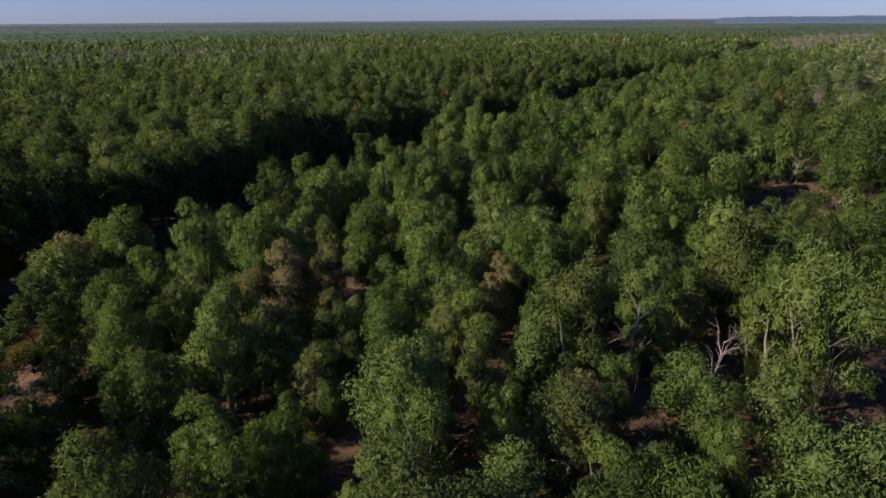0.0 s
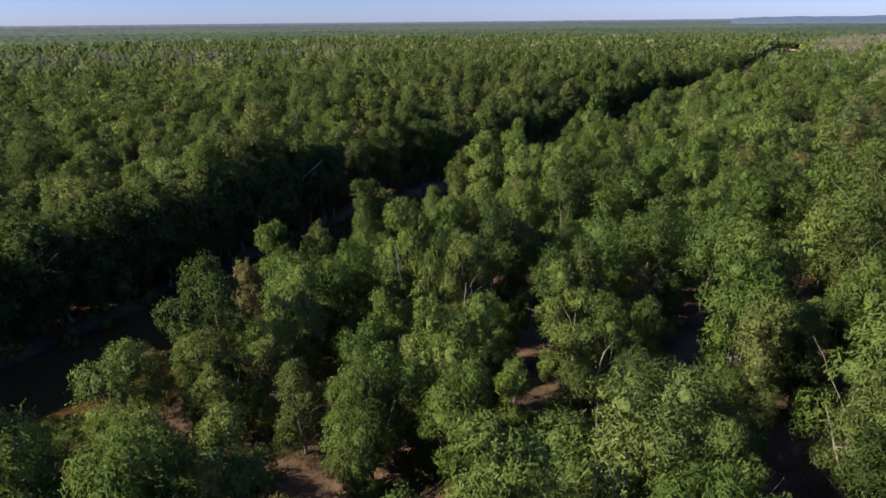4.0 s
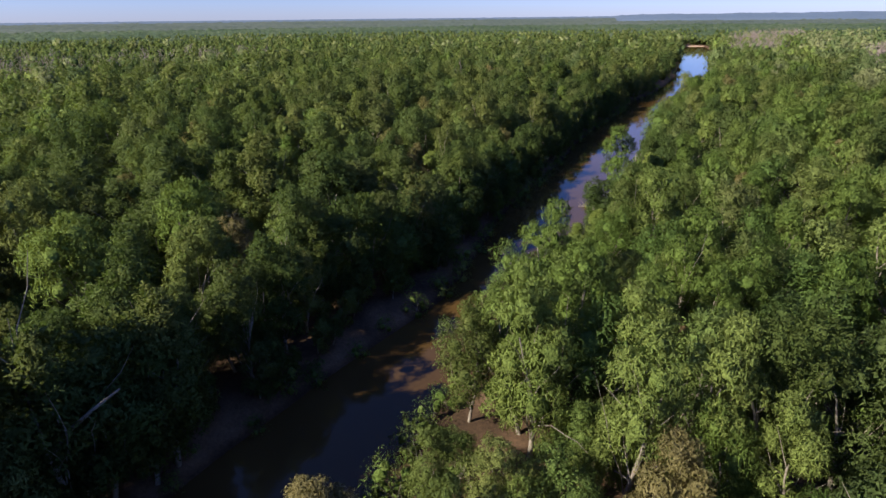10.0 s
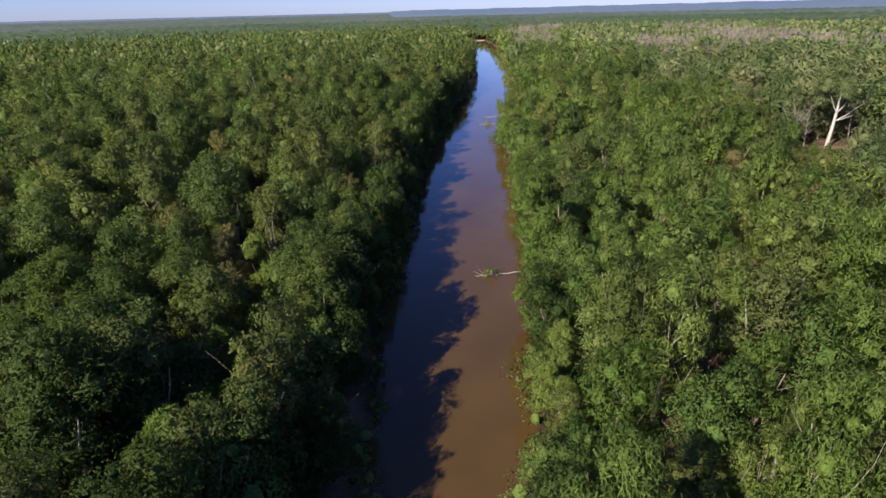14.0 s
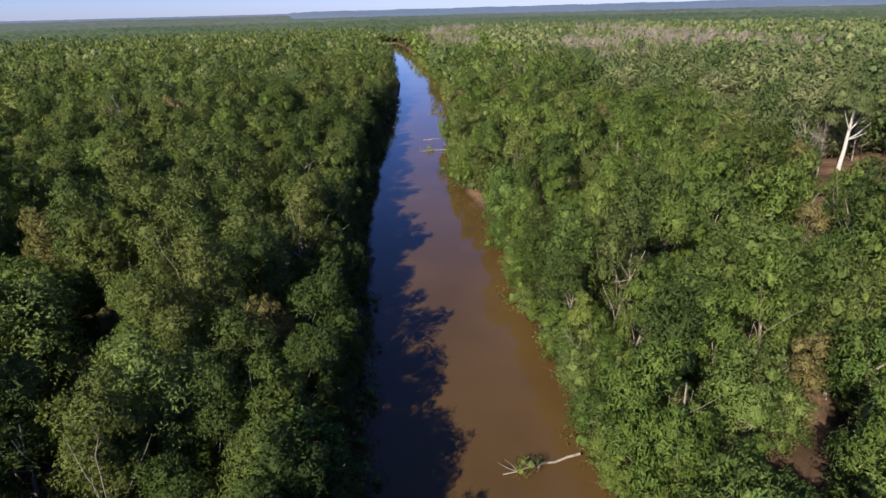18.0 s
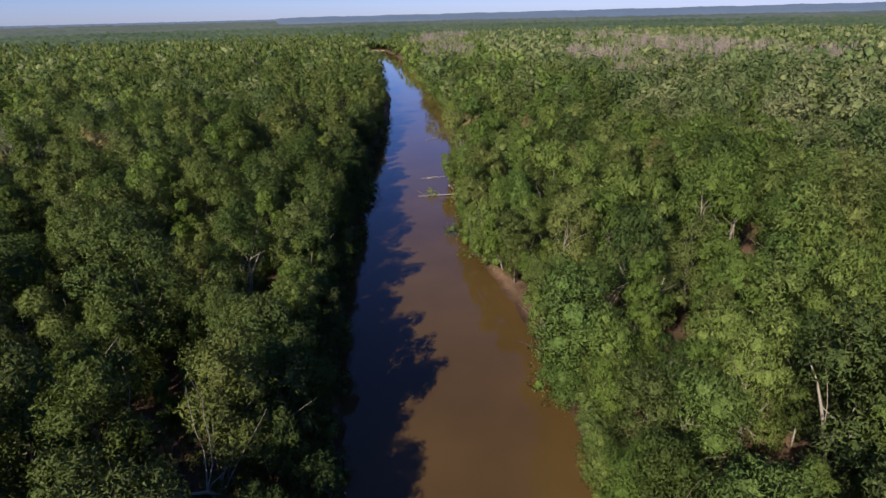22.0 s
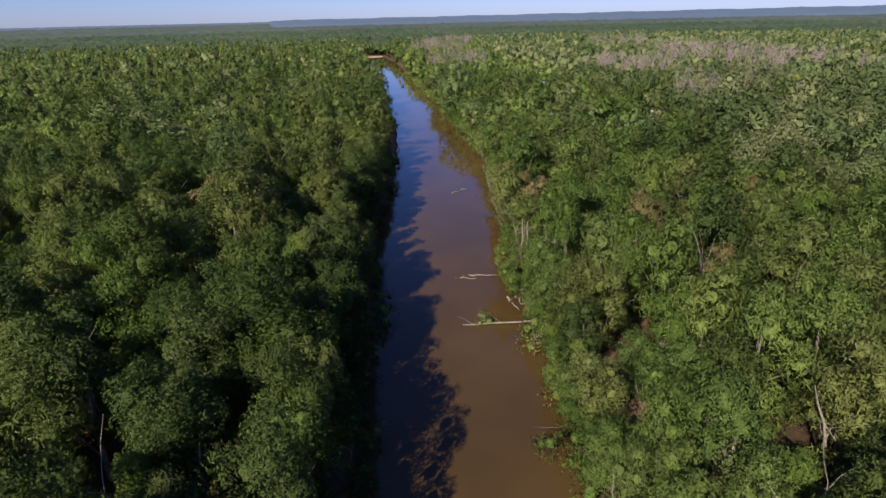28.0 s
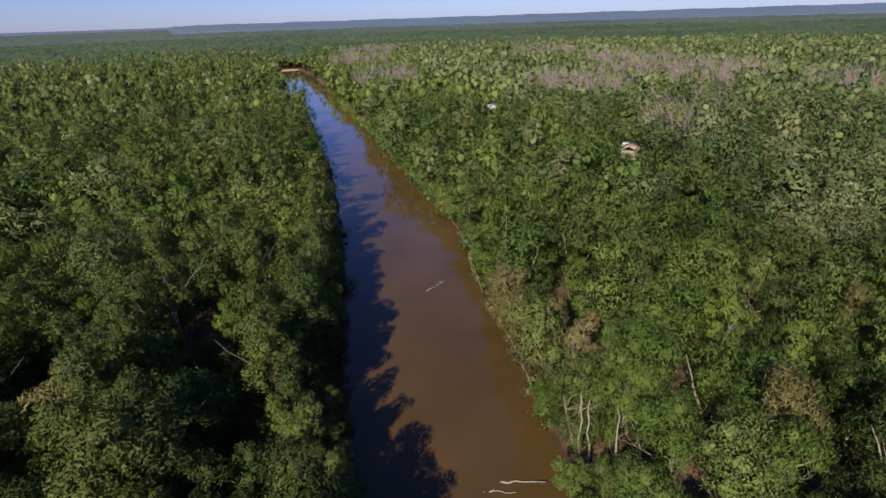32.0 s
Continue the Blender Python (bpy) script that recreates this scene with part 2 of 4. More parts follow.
def sprays(rng, lobes, boughs, count, size, droop):
    """Leaf sprays: small blades that lie about the skins of the tufts, outside the other boughs."""
    c, r, hub = lobes[:, :3], lobes[:, 3:6], lobes[:, 6:9]
    w = r[:, 0] * r[:, 2]
    k = rng.choice(len(lobes), count * 3, p=w / w.sum())
    d = rng.normal(size=(count * 3, 3))
    d[:, 2] += 0.3
    d /= np.linalg.norm(d, axis=1)[:, None]
    p = c[k] + d * r[k] * rng.normal(0.9, 0.2, (count * 3, 1))
    inside = np.zeros(len(p), bool)
    for g in boughs:
        inside |= np.linalg.norm((p - g[:3]) / g[3:6], axis=1) < 0.6
    keep = np.where(~inside)[0][:count]
    p, d, hub = p[keep], d[keep], hub[k[keep]]
    nrm = d + rng.normal(0, 0.75, d.shape)
    nrm /= np.linalg.norm(nrm, axis=1)[:, None]
    a = np.cross(nrm, rng.normal(size=d.shape))
    a[:, 2] -= droop
    a -= nrm * (a * nrm).sum(1)[:, None]
    a /= np.linalg.norm(a, axis=1)[:, None] + 1e-9
    q = np.cross(nrm, a)
    s = size * rng.uniform(0.5, 1.5, (len(p), 1))
    long, wide = (1.35, 0.24) if droop > 0.8 else (1.1, 0.32)
    v = np.stack([p - a * s * 0.7 * long + q * s * wide, p + a * s * long + nrm * s * 0.15, p - a * s * 0.6 * long - q * s * wide], 1).reshape(-1, 3)
    f = np.arange(len(p))[:, None] * 3 + np.array([[0, 1, 2]])
    g = np.cross(v[1::3] - v[0::3], v[2::3] - v[0::3])
    back = (g * d).sum(1) < 0
    f[back] = f[back][:, ::-1]
    far = p - hub
    far /= np.linalg.norm(far, axis=1)[:, None] + 1e-9
    return v, f, np.repeat(d * 0.5 + far * 0.6 + rng.normal(0, 0.3, d.shape), 3, 0)


def boughs_of(rng, h, w, low, slim, count):
    """The great boughs of a crown, each a rounded mass of its own."""
    out = []
    for i in range(count):
        u = (i + rng.uniform(0.1, 0.9)) / count
        r = w * rng.uniform(0.18, 0.29) * (1.08 - 0.26 * u) * (8 / count) ** 0.33
        z = h * (low + (0.93 - low) * u ** 0.85) - r * 0.45
        reach = w * 0.31 * math.sqrt(max(0.03, 1 - (1.3 * (u - 0.28)) ** 2)) * rng.uniform(0.65, 1.15)
        a = i * 2.4 + rng.uniform(-0.7, 0.7)
        out.append((reach * math.cos(a), reach * math.sin(a), z, r * rng.uniform(0.9, 1.2), r * rng.uniform(0.9, 1.2), r * (0.72 + 0.42 * slim)))
    return np.array(out)


def tufts_of(rng, boughs, count):
    """The tufts of leaves that cover each bough: centre, radii and the bough's heart."""
    out = []
    for g in boughs:
        if count == 1:
            out.append((*g, *g[:3]))
            continue
        spin = rng.uniform(0, 6.28)
        for i in range(count):
            up = 1 - 1.5 * (i + rng.uniform(0.2, 0.8)) / count
            a = i * 2.4 + spin + rng.uniform(-0.3, 0.3)
            flat = math.sqrt(max(0.0, 1 - up * up))
            d = np.array((flat * math.cos(a), flat * math.sin(a), up))
            r = (g[3] + g[4]) * 0.5 * rng.uniform(0.28, 0.56) * (12 / count) ** 0.4
            out.append((*(g[:3] + d * g[3:6] * rng.uniform(0.6, 1.02)), r * rng.uniform(0.9, 1.2), r * rng.uniform(0.9, 1.2), r * rng.uniform(0.85, 1.15), g[0], g[1], g[2] - g[5] * 0.25))
    return np.array(out)


def core(rng, boughs, q, fine):
    """The inner leaves: a knobbly mass in the heart of each bough."""
    v, f = ICO[2] if fine else ICO[1]
    vs, ns = [], []
    for g in boughs:
        turn = np.array(Euler(rng.uniform(0, 6.28, 3)).to_matrix())
        p = (v @ turn) * (1 + rng.normal(0, 0.16, (len(v), 1)))
        vs.append((g[:3] + p * g[3:6] * q, f))
        ns.append(p + rng.normal(0, 0.4, p.shape))
    return (*join(vs), np.concatenate(ns))


SHAPES = {  # height, width, boughs, crown's foot, slimness, droop, leaf size
    "willow": (15.4, 7.6, 9, 0.14, 1.4, 1.4, 0.20),
    "elder": (14.8, 8.0, 9, 0.17, 1.0, 0.4, 0.19),
    "cottonwood": (17.6, 7.4, 10, 0.20, 1.3, 0.5, 0.195),
    "ash": (14.2, 7.0, 8, 0.17, 1.2, 0.9, 0.185),
    "boxelder": (13.0, 8.4, 9, 0.14, 1.0, 0.7, 0.185),
    "hackberry": (16.4, 8.0, 10, 0.2, 1.1, 0.3, 0.19),
    "sapling": (11.6, 4.6, 7, 0.14, 1.6, 1.0, 0.175),
    "ochre": (13.2, 6.0, 8, 0.18, 1.25, 0.9, 0.185),
    "sycamore": (16.8, 10.6, 14, 0.2, 1.0, 0.3, 0.2),
    "shrub": (3.6, 4.6, 5, 0.1, 0.9, 0.6, 0.16),
}


def tree_shape(kind, seed, leaves, tier):
    """Crown and wood of one tree; tier 0 stands nearest, tier 4 farthest off."""
    rng = np.random.default_rng(seed)
    h, w, n, low, slim, droop, size = SHAPES[kind]
    h, w = h * rng.uniform(0.9, 1.1), w * rng.uniform(0.9, 1.14)
    boughs = boughs_of(rng, h, w, low, slim, max(4, int(n * (1, 1, 0.9, 0.75, 0.55)[tier])))
    tufts = tufts_of(rng, boughs, (14, 12, 8, 2, 1)[tier])
    crown = [core(rng, boughs, (0.36, 0.36, 0.22, 0.42, 0.6)[tier], tier < 2)]
    if leaves:
        crown.append(sprays(rng, tufts, boughs, leaves, size * (0.9, 1.08, 1.55, 2.7, 4.2)[tier], droop))
    wood = []
    if tier < 3:
        r0, sides = 0.0155 * h, (6, 6, 3)[tier]
        pts, rad = limb(rng, (0, 0, -0.4), (rng.normal(0, 0.1), rng.normal(0, 0.1), 1), h * 0.72, r0, 7, 0.1, 0.05)
        wood.append(tube(pts, rad, sides))
        for j in range((17, 12, 0)[tier]):
            l = boughs[j % len(boughs)]
            s = pts[rng.integers(1, 5)]
            wood.append(tube(*limb(rng, s, l[:3] - s, np.linalg.norm(l[:3] - s) * rng.uniform(0.85, 1.08), r0 * 0.25, 6, 0.2, 0.03), 4))
    v, f = join([c[:2] for c in crown])
    out = v - np.array((0, 0, h * 0.45))
    out /= np.linalg.norm(out, axis=1)[:, None]
    nn = np.concatenate([c[2] for c in crown]) + out * (0.8, 1.0, 1.5, 1.9, 1.9)[tier]
    nn /= np.linalg.norm(nn, axis=1)[:, None]
    return (v, f, nn), join(wood) if wood else None


def bare_shape(seed, h, spread, twigs, fat=1.0, vase=False):
    """A leafless tree: trunk, limbs and twigs; a vase-shaped one spreads from low forks."""
    rng = np.random.default_rng(seed)
    pts, rad = limb(rng, (0, 0, -0.4), (rng.normal(0, 0.1), rng.normal(0, 0.1), 1), h * 0.8, 0.017 * h, 7, 0.09, 0.04)
    wood = [tube(pts, rad, 5)]
    for j in range(11):
        s = pts[rng.integers(1, 5) if vase else rng.integers(2, 7)]
        a = rng.uniform(0, 6.28)
        up = rng.uniform(1.3, 2.8) if vase else rng.uniform(0.5, 1.4)
        reach = min(spread * rng.uniform(1.1, 1.6), (h - s[2]) * 1.05) if vase else spread * rng.uniform(0.6, 1.1)
        q, qr = limb(rng, s, (math.cos(a), math.sin(a), up), reach, 0.007 * h, 5, 0.14 if vase else 0.2, 0.06)
        wood.append(tube(q, qr, 4))
        for k in range(twigs):
            s2 = q[rng.integers(1, 5)]
            d = rng.normal(0, 0.45 if vase else 0.6, 3) + (math.cos(a) * 0.6, math.sin(a) * 0.6, 1.5 if vase else 0.8)
            wood.append(tube(*limb(rng, s2, d, spread * rng.uniform(0.25, 0.5), 0.0026 * h * fat, 3, 0.25, 0.05), 3))
    return join(wood)


# ---- the plan ----
RIGHT_BANK = [(-95, -40), (-82, 10), (-60, 58), (-36, 106), (-20, 143), (-5, 168), (10, 183), (24, 199.5), (38, 216), (50, 231), (68, 257), (90, 288), (103, 312), (126, 339), (142, 358), (163, 378), (190, 408), (217, 447), (266, 520), (318, 598), (376, 684), (440, 784), (492, 878)]
LEFT_BANK = [(-122, -32), (-108, 16), (-84, 66), (-58, 116), (-37, 154.5), (-19, 176), (-1, 194), (9, 211), (17, 228), (26, 242), (50, 276), (62, 296), (80, 322), (108, 356), (130, 388), (152, 411), (175, 438), (218, 494), (266, 570), (306, 634), (347, 703), (408, 799), (462, 887)]
CORRIDOR = [(0, 0), (-7, 62), (-14, 129), (-8, 165), (26, 232), (51, 268), (78, 312), (88, 331)]
OUTLOOKS = [(0, 0, 0), (-3, 31, 0), (-7, 62, 0), (-10, 96, 7), (-14, 129, 14), (-8, 165, 32), (8, 205, 38), (26, 232, 41), (51, 268, 41), (78, 312, 41), (88, 331, 50)]
POOLS = [(90, 138, 9, 6), (62, 147, 3, 7), (49, 126, 3.5, 8), (33, 104, 3, 6)]
CLEARINGS = [(60, 66, 11), (51, 54, 9), (42, 43, 7), (63, 98, 6), (68, 106, 7), (73, 114, 7), (79, 123, 7), (84, 131, 7), (100, 155, 6), (115, 187, 7), (126, 213, 7), (98, 123, 8), (88, 110, 7), (80, 97, 6), (88, 134, 10), (76, 118, 6), (110, 160, 7), (120, 178, 7), (135, 200, 8), (160, 240, 8), (176, 266, 7), (45, 176, 4.5), (38, 166, 3), (42, 150, 4), (29, 48, 5), (24, 26, 6), (-22, 60, 3), (138, 349, 3.2), (139.5, 344.5, 3.2), (144, 342, 4), (139, 327, 2.5), (281, 402, 8), (272, 398.5, 7), (262, 395, 7), (252, 391.5, 5), (242, 387.5, 4), (332, 496, 9), (322, 490, 7), (311, 483, 7), (300, 475, 6), (289, 468, 5), (278, 386, 6), (268, 383, 6), (258, 380, 5), (248, 377, 4), (165, 240, 6), (157, 238, 6), (148, 236, 6), (139, 234, 5), (131, 231.5, 5), (180, 242, 8), (172, 237, 9), (162, 232, 9), (152, 227, 8), (142, 222, 7), (132, 217, 6), (122, 212, 5), (107, 229, 4.5), (116, 231, 4), (132, 236, 4.5), (148, 240, 5), (157, 243, 5), (140, 239, 4.5), (124, 233, 4), (-34, 36, 6), (-52, 60, 5)]


def dist_line(x, y, line):
    """Distance from points to a line of the plan."""
    x, y = np.asarray(x, float), np.asarray(y, float)
    best = np.full(x.shape, 1e9)
    for (ax, ay), (bx, by) in zip(line[:-1], line[1:]):
        dx, dy = bx - ax, by - ay
        u = np.clip(((x - ax) * dx + (y - ay) * dy) / (dx * dx + dy * dy), 0, 1)
        best = np.minimum(best, np.hypot(x - ax - u * dx, y - ay - u * dy))
    return best


def in_poly(x, y, poly):
    x, y = np.asarray(x, float), np.asarray(y, float)
    res = np.zeros(x.shape, bool)
    for (ax, ay), (bx, by) in zip(poly, poly[1:] + poly[:1]):
        if ay != by:
            res ^= ((ay > y) != (by > y)) & (x < (bx - ax) * (y - ay) / (by - ay) + ax)
    return res


FAR_REACH = [[(502, 891), (562, 960), (622, 1028), (702, 1118), (690, 1130), (608, 1044), (546, 976), (487, 906)]]
RIVER = RIGHT_BANK + LEFT_BANK[::-1]


def from_river(x, y):
    """Distance to the water's edge: below zero in the river."""
    d = np.minimum(dist_line(x, y, RIGHT_BANK), dist_line(x, y, LEFT_BANK))
    d = np.where(in_poly(x, y, RIVER), -d, d)
    for p in FAR_REACH:
        e = dist_line(x, y, p + p[:1])
        d = np.minimum(d, np.where(in_poly(x, y, p), -e, e))
    return d


def from_pools(x, y):
    """Below 1 in a pool of the slough."""
    best = np.full(np.shape(x), 9.0)
    for px, py, a, b in POOLS:
        u, v = (x - px) * 0.8 - (y - py) * 0.6, (x - px) * 0.6 + (y - py) * 0.8
        best = np.minimum(best, np.hypot(u / a, v / b))
    return best


def ground_height(x, y):
    d = from_river(x, y)
    z = np.where(d < 0, np.maximum(-1.6, d * 0.35), np.minimum(d * 0.85, 1.25))
    z = z + np.where(d > 0, 1, 0) * 0.35 * np.sin(x * 0.09 + 1.3) * np.sin(y * 0.077) * np.clip(d / 12, 0, 1)
    q = from_pools(x, y)
    return np.where(q < 1.6, np.minimum(z, (q - 1.0) * 1.6 + 0.45), z)


# ---- ground and water ----


def graded(lo, a, b, hi, step):
    inner = list(np.arange(a, b + 0.1, step))
    out, s, p = [], step, a
    while p > lo:
        s *= 1.35
        p -= s
        out.append(p)
    top, s, p = [], step, b
    while p < hi:
        s *= 1.35
        p += s
        top.append(p)
    return np.array(out[::-1] + inner + top)


gx, gy = graded(-5000, -150, 760, 5200, 3.6), graded(-2500, -40, 1170, 5200, 3.6)
X, Y = np.meshgrid(gx, gy)
Z = ground_height(X, Y)
ni, nj = X.shape
idx = np.arange(ni * nj).reshape(ni, nj)
quads = np.stack([idx[:-1, :-1], idx[:-1, 1:], idx[1:, 1:], idx[1:, :-1]], -1).reshape(-1, 4)
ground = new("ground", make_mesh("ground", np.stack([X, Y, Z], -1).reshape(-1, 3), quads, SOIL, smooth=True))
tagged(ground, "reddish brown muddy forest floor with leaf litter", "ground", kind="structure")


def flat_sheet(name, outline, z, mat):
    bm = bmesh.new()
    bm.faces.new([bm.verts.new((x, y, z)) for x, y in outline])
    bmesh.ops.triangulate(bm, faces=bm.faces[:])
    me = bpy.data.meshes.new(name)
    bm.to_mesh(me)
    bm.free()
    me.materials.append(mat)
    return new(name, me)


wide_r = [(x + 7, y - 5) for x, y in RIGHT_BANK]
wide_l = [(x - 7, y + 5) for x, y in LEFT_BANK]
river = tagged(flat_sheet("river", wide_r + wide_l[::-1], 0.0, MUDWATER), "calm brown muddy river reflecting blue sky", "river", kind="structure")
for p in FAR_REACH:
    tagged(flat_sheet("river_reach", p, 0.02, MUDWATER), "distant bright reach of the muddy river", "river", kind="structure")
for px, py, a, b in POOLS:
    ring = [(px + 0.8 * 1.35 * a * math.cos(w) + 0.6 * 1.35 * b * math.sin(w), py - 0.6 * 1.35 * a * math.cos(w) + 0.8 * 1.35 * b * math.sin(w)) for w in np.linspace(0, 6.283, 25)[:-1]]
    tagged(flat_sheet("slough_pool", ring, 0.42, POOLWATER), "dark still pool of water among the trees", "water", kind="structure")

# ---- distance: woods out to the skyline ----


def far_sheet(name, r0, r1, rings, z_of, mat, label, rough, a0=-62.0, a1=118.0, cols=760):
    rng = np.random.default_rng(5)
    rr = r0 * (r1 / r0) ** np.linspace(0, 1, rings)
    aa = np.radians(np.linspace(a0, a1, cols))
    R, A = np.meshgrid(rr, aa, indexing="ij")
    x, y = 40 + R * np.sin(A), 160 + R * np.cos(A)
    z = z_of(R, np.degrees(A)) + rng.normal(0, rough, R.shape)
    z[0] -= 6
    k = np.arange(R.size).reshape(R.shape)
    q = np.stack([k[:-1, :-1], k[1:, :-1], k[1:, 1:], k[:-1, 1:]], -1).reshape(-1, 4)
    return tagged(new(name, make_mesh(name, np.stack([x, y, z], -1).reshape(-1, 3), q, mat)), label, "woods", kind="stuff")


def skyline(r, a):
    up = np.clip((r - 1900) / 2500, 0, 1)
    ridge = np.clip((a - 25.3) / 0.5, 0, 1) * (9 + 6 * np.clip((a - 25) / 40, 0, 1) + 1.5 * np.sin(a * 0.9) + 1.0 * np.sin(a * 2.3 + 1))
    return 13 + up * (25 + ridge * up)


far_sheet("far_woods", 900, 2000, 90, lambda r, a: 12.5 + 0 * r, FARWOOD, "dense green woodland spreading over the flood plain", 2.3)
far_sheet("plain_woods", 1950, 3700, 40, lambda r, a: 12.5 + np.clip((r - 2000) / 2500, 0, 1) * 25, HAZED_PLAIN, "flood plain woods with haze greyed into their green", 1.6, -62.0, 118.0, 700)
far_sheet("skyline_woods", 3600, 4600, 16, skyline, HAZEWOOD, "thin line of woods on the skyline, coloured blue for haze", 0.9, -62.0, 25.2, 380)
far_sheet("wooded_ridge", 2700, 4600, 34, lambda r, a: skyline(r, a) + 0.6, HAZEWOOD, "wooded ridge on the skyline, haze painted in as blue", 1.0, 25.2, 118.0, 400)

# ---- the trees ----
KINDS = ("willow", "elder", "cottonwood", "ash", "boxelder", "hackberry", "sapling", "ochre", "sycamore")
LABELS = {
    "willow": "leafy light green willow tree on the muddy forest floor",
    "elder": "dense dark green broadleaf tree in the riverside woods",
    "cottonwood": "tall mid green cottonwood tree above the canopy",
    "ash": "olive green ash tree with loose drooping sprays",
    "boxelder": "bushy spreading box elder in fresh green leaf",
    "hackberry": "tall dull green hackberry tree in the woods",
    "sapling": "slim young willow with bright green leaves",
    "ochre": "yellowing ochre leaved tree among green trees",
    "sycamore": "large grey-green sycamore with pale limbs",
    "bare": "leafless grey dead tree with thin bare branches",
    "shrub": "low green shrub hanging over the muddy bank",
}
NAMES = {"willow": "willow_tree", "elder": "broadleaf_tree", "cottonwood": "cottonwood_tree", "ash": "ash_tree", "boxelder": "box_elder_tree", "hackberry": "hackberry_tree", "sapling": "young_willow_tree", "ochre": "yellowing_tree", "sycamore": "sycamore_tree", "bare": "bare_tree", "shrub": "shrub"}
TIERS = [{}, {}, {}, {}, {}]
for q, (leaves, shapes) in enumerate(((13000, 4), (9000, 3), (3200, 4), (720, 4), (110, 4))):
    for k in KINDS:
        TIERS[q][k] = [tree_shape(k, 1000 * KINDS.index(k) + 200 * q + 17 * i, int(leaves * ((1.6, 1.8, 2.2, 2.2, 1.8)[q] if k == "sycamore" else 1)), q) for i in range(shapes)]
BARES = [bare_shape(700 + i, 14, 4.2, 6) for i in range(5)]
BARES_FAR = [bare_shape(740 + i, 18, 7.0, 11, 1.5, True) for i in range(5)]
BARES_HAZY = [bare_shape(760 + i, 18, 7.0, 4, 3.6, True) for i in range(5)]
SHRUBS = [tree_shape("shrub", 900 + i, 900, 0) for i in range(4)]


def part(name, mesh, parent, label=""):
    o = new(name, mesh)
    o.parent = parent
    return tagged(o, label)


def thing(name, x, y, z, turn, scale, label, category, group=""):
    e = new(name)
    e.empty_display_size = 0.5
    e.matrix_world = Matrix.LocRotScale((x, y, z), Euler((0, 0, turn)) if isinstance(turn, float) else turn, scale if isinstance(scale, tuple) else (scale, scale, scale))
    return tagged(e, label, category, group)


MESHES = {}
for k in KINDS:
    for q, tag in enumerate(("", "_plain")):
        MESHES[k + tag] = [(make_mesh("trunk", *w, PALE if k == "sycamore" else BARK, smooth=True), make_mesh("crown", c[0], c[1], LEAF[k], normals=c[2])) for c, w in TIERS[q][k]]
        MESHES[k + tag + "_pale"] = [(make_mesh("trunk", *w, PALE, smooth=True), c[1]) for (_, w), c in zip(TIERS[q][k], MESHES[k + tag])]
MESHES["bare"] = [(make_mesh("bare_tree", *b, TWIG, smooth=True), None) for b in BARES]
MESHES["great_bare"] = [(make_mesh("bare_tree", *q, TWIG, smooth=True), None) for q in BARES_FAR]
MESHES["snag"] = [(make_mesh("snag", *b, PALE, smooth=True), None) for b in BARES]
MESHES["shrub"] = [(make_mesh("stem", *w, BARK, smooth=True), make_mesh("crown", c[0], c[1], LEAF["willow" if i % 2 else "ash"], normals=c[2])) for i, (c, w) in enumerate(SHRUBS)]


def put_tree(kind, x, y, turn, scale, pick, label="", lean=0.0, slim=1.0, mesh="", lean_x=0.0):
    z = float(ground_height(np.array([x]), np.array([y]))[0])
    e = thing(NAMES[kind], x, y, max(z, -0.3), Matrix.Rotation(lean_x, 3, (0.6, 0.8, 0)).to_quaternion() @ Euler((lean, 0, turn)).to_quaternion(), (scale * slim, scale * slim, scale), label or LABELS[kind], "shrub" if kind == "shrub" else "tree", "shrubs on the banks" if kind == "shrub" else "riverside trees")
    wood, crown = MESHES[mesh or kind][pick % len(MESHES[mesh or kind])]
    part("trunk" if kind != "shrub" else "stem", wood, e)
    if crown:
        part("crown", crown, e)
    return e


def in_view(x, y, backing, spread):
    res = np.zeros(x.shape, bool)
    for ox, oy, h in OUTLOOKS:
        hx, hy = math.sin(radians(h)), math.cos(radians(h))
        dx, dy = x - ox + backing * hx, y - oy + backing * hy
        ahead, side = dx * hx + dy * hy, dx * hy - dy * hx
        res |= (ahead > 8) & (np.abs(side) < ahead * math.tan(radians(spread)))
    return res


rng = np.random.default_rng(11)


def scatter(step, x0, x1, y0, y1):
    a, b = np.meshgrid(np.arange(x0, x1, step), np.arange(y0, y1, step * 0.87))
    a = a + (np.arange(a.shape[0]) % 2)[:, None] * step * 0.5
    return (a + rng.uniform(-0.42, 0.42, a.shape) * step).ravel(), (b + rng.uniform(-0.42, 0.42, b.shape) * step).ravel()


def side_of_river(x, y):
    """Metres to the right of the river's line (left: below zero)."""
    return (x - 60) * 0.8 - (y - 272) * 0.6


def clear_of(x, y):
    ok = from_river(x, y) > np.where(side_of_river(x, y) < 0, np.where(y > 215, 3.2, np.where(y > 160, 6.0, 3.0)), np.where(y < 215, 3.2, np.where(y < 320, 0.9, 0.4)))
    ok &= from_pools(x, y) > 1.15
    for cx, cy, r in CLEARINGS:
        ok &= np.hypot(x - cx, y - cy) > r
    return ok


def is_open(x, y):
    """In a clearing, or close to a yellowing tree."""
    return any(math.hypot(x - a, y - b) < r for a, b, r in CLEARINGS) or any(math.hypot(x - a, y - b) < 4.0 for a, b in OCHRES)


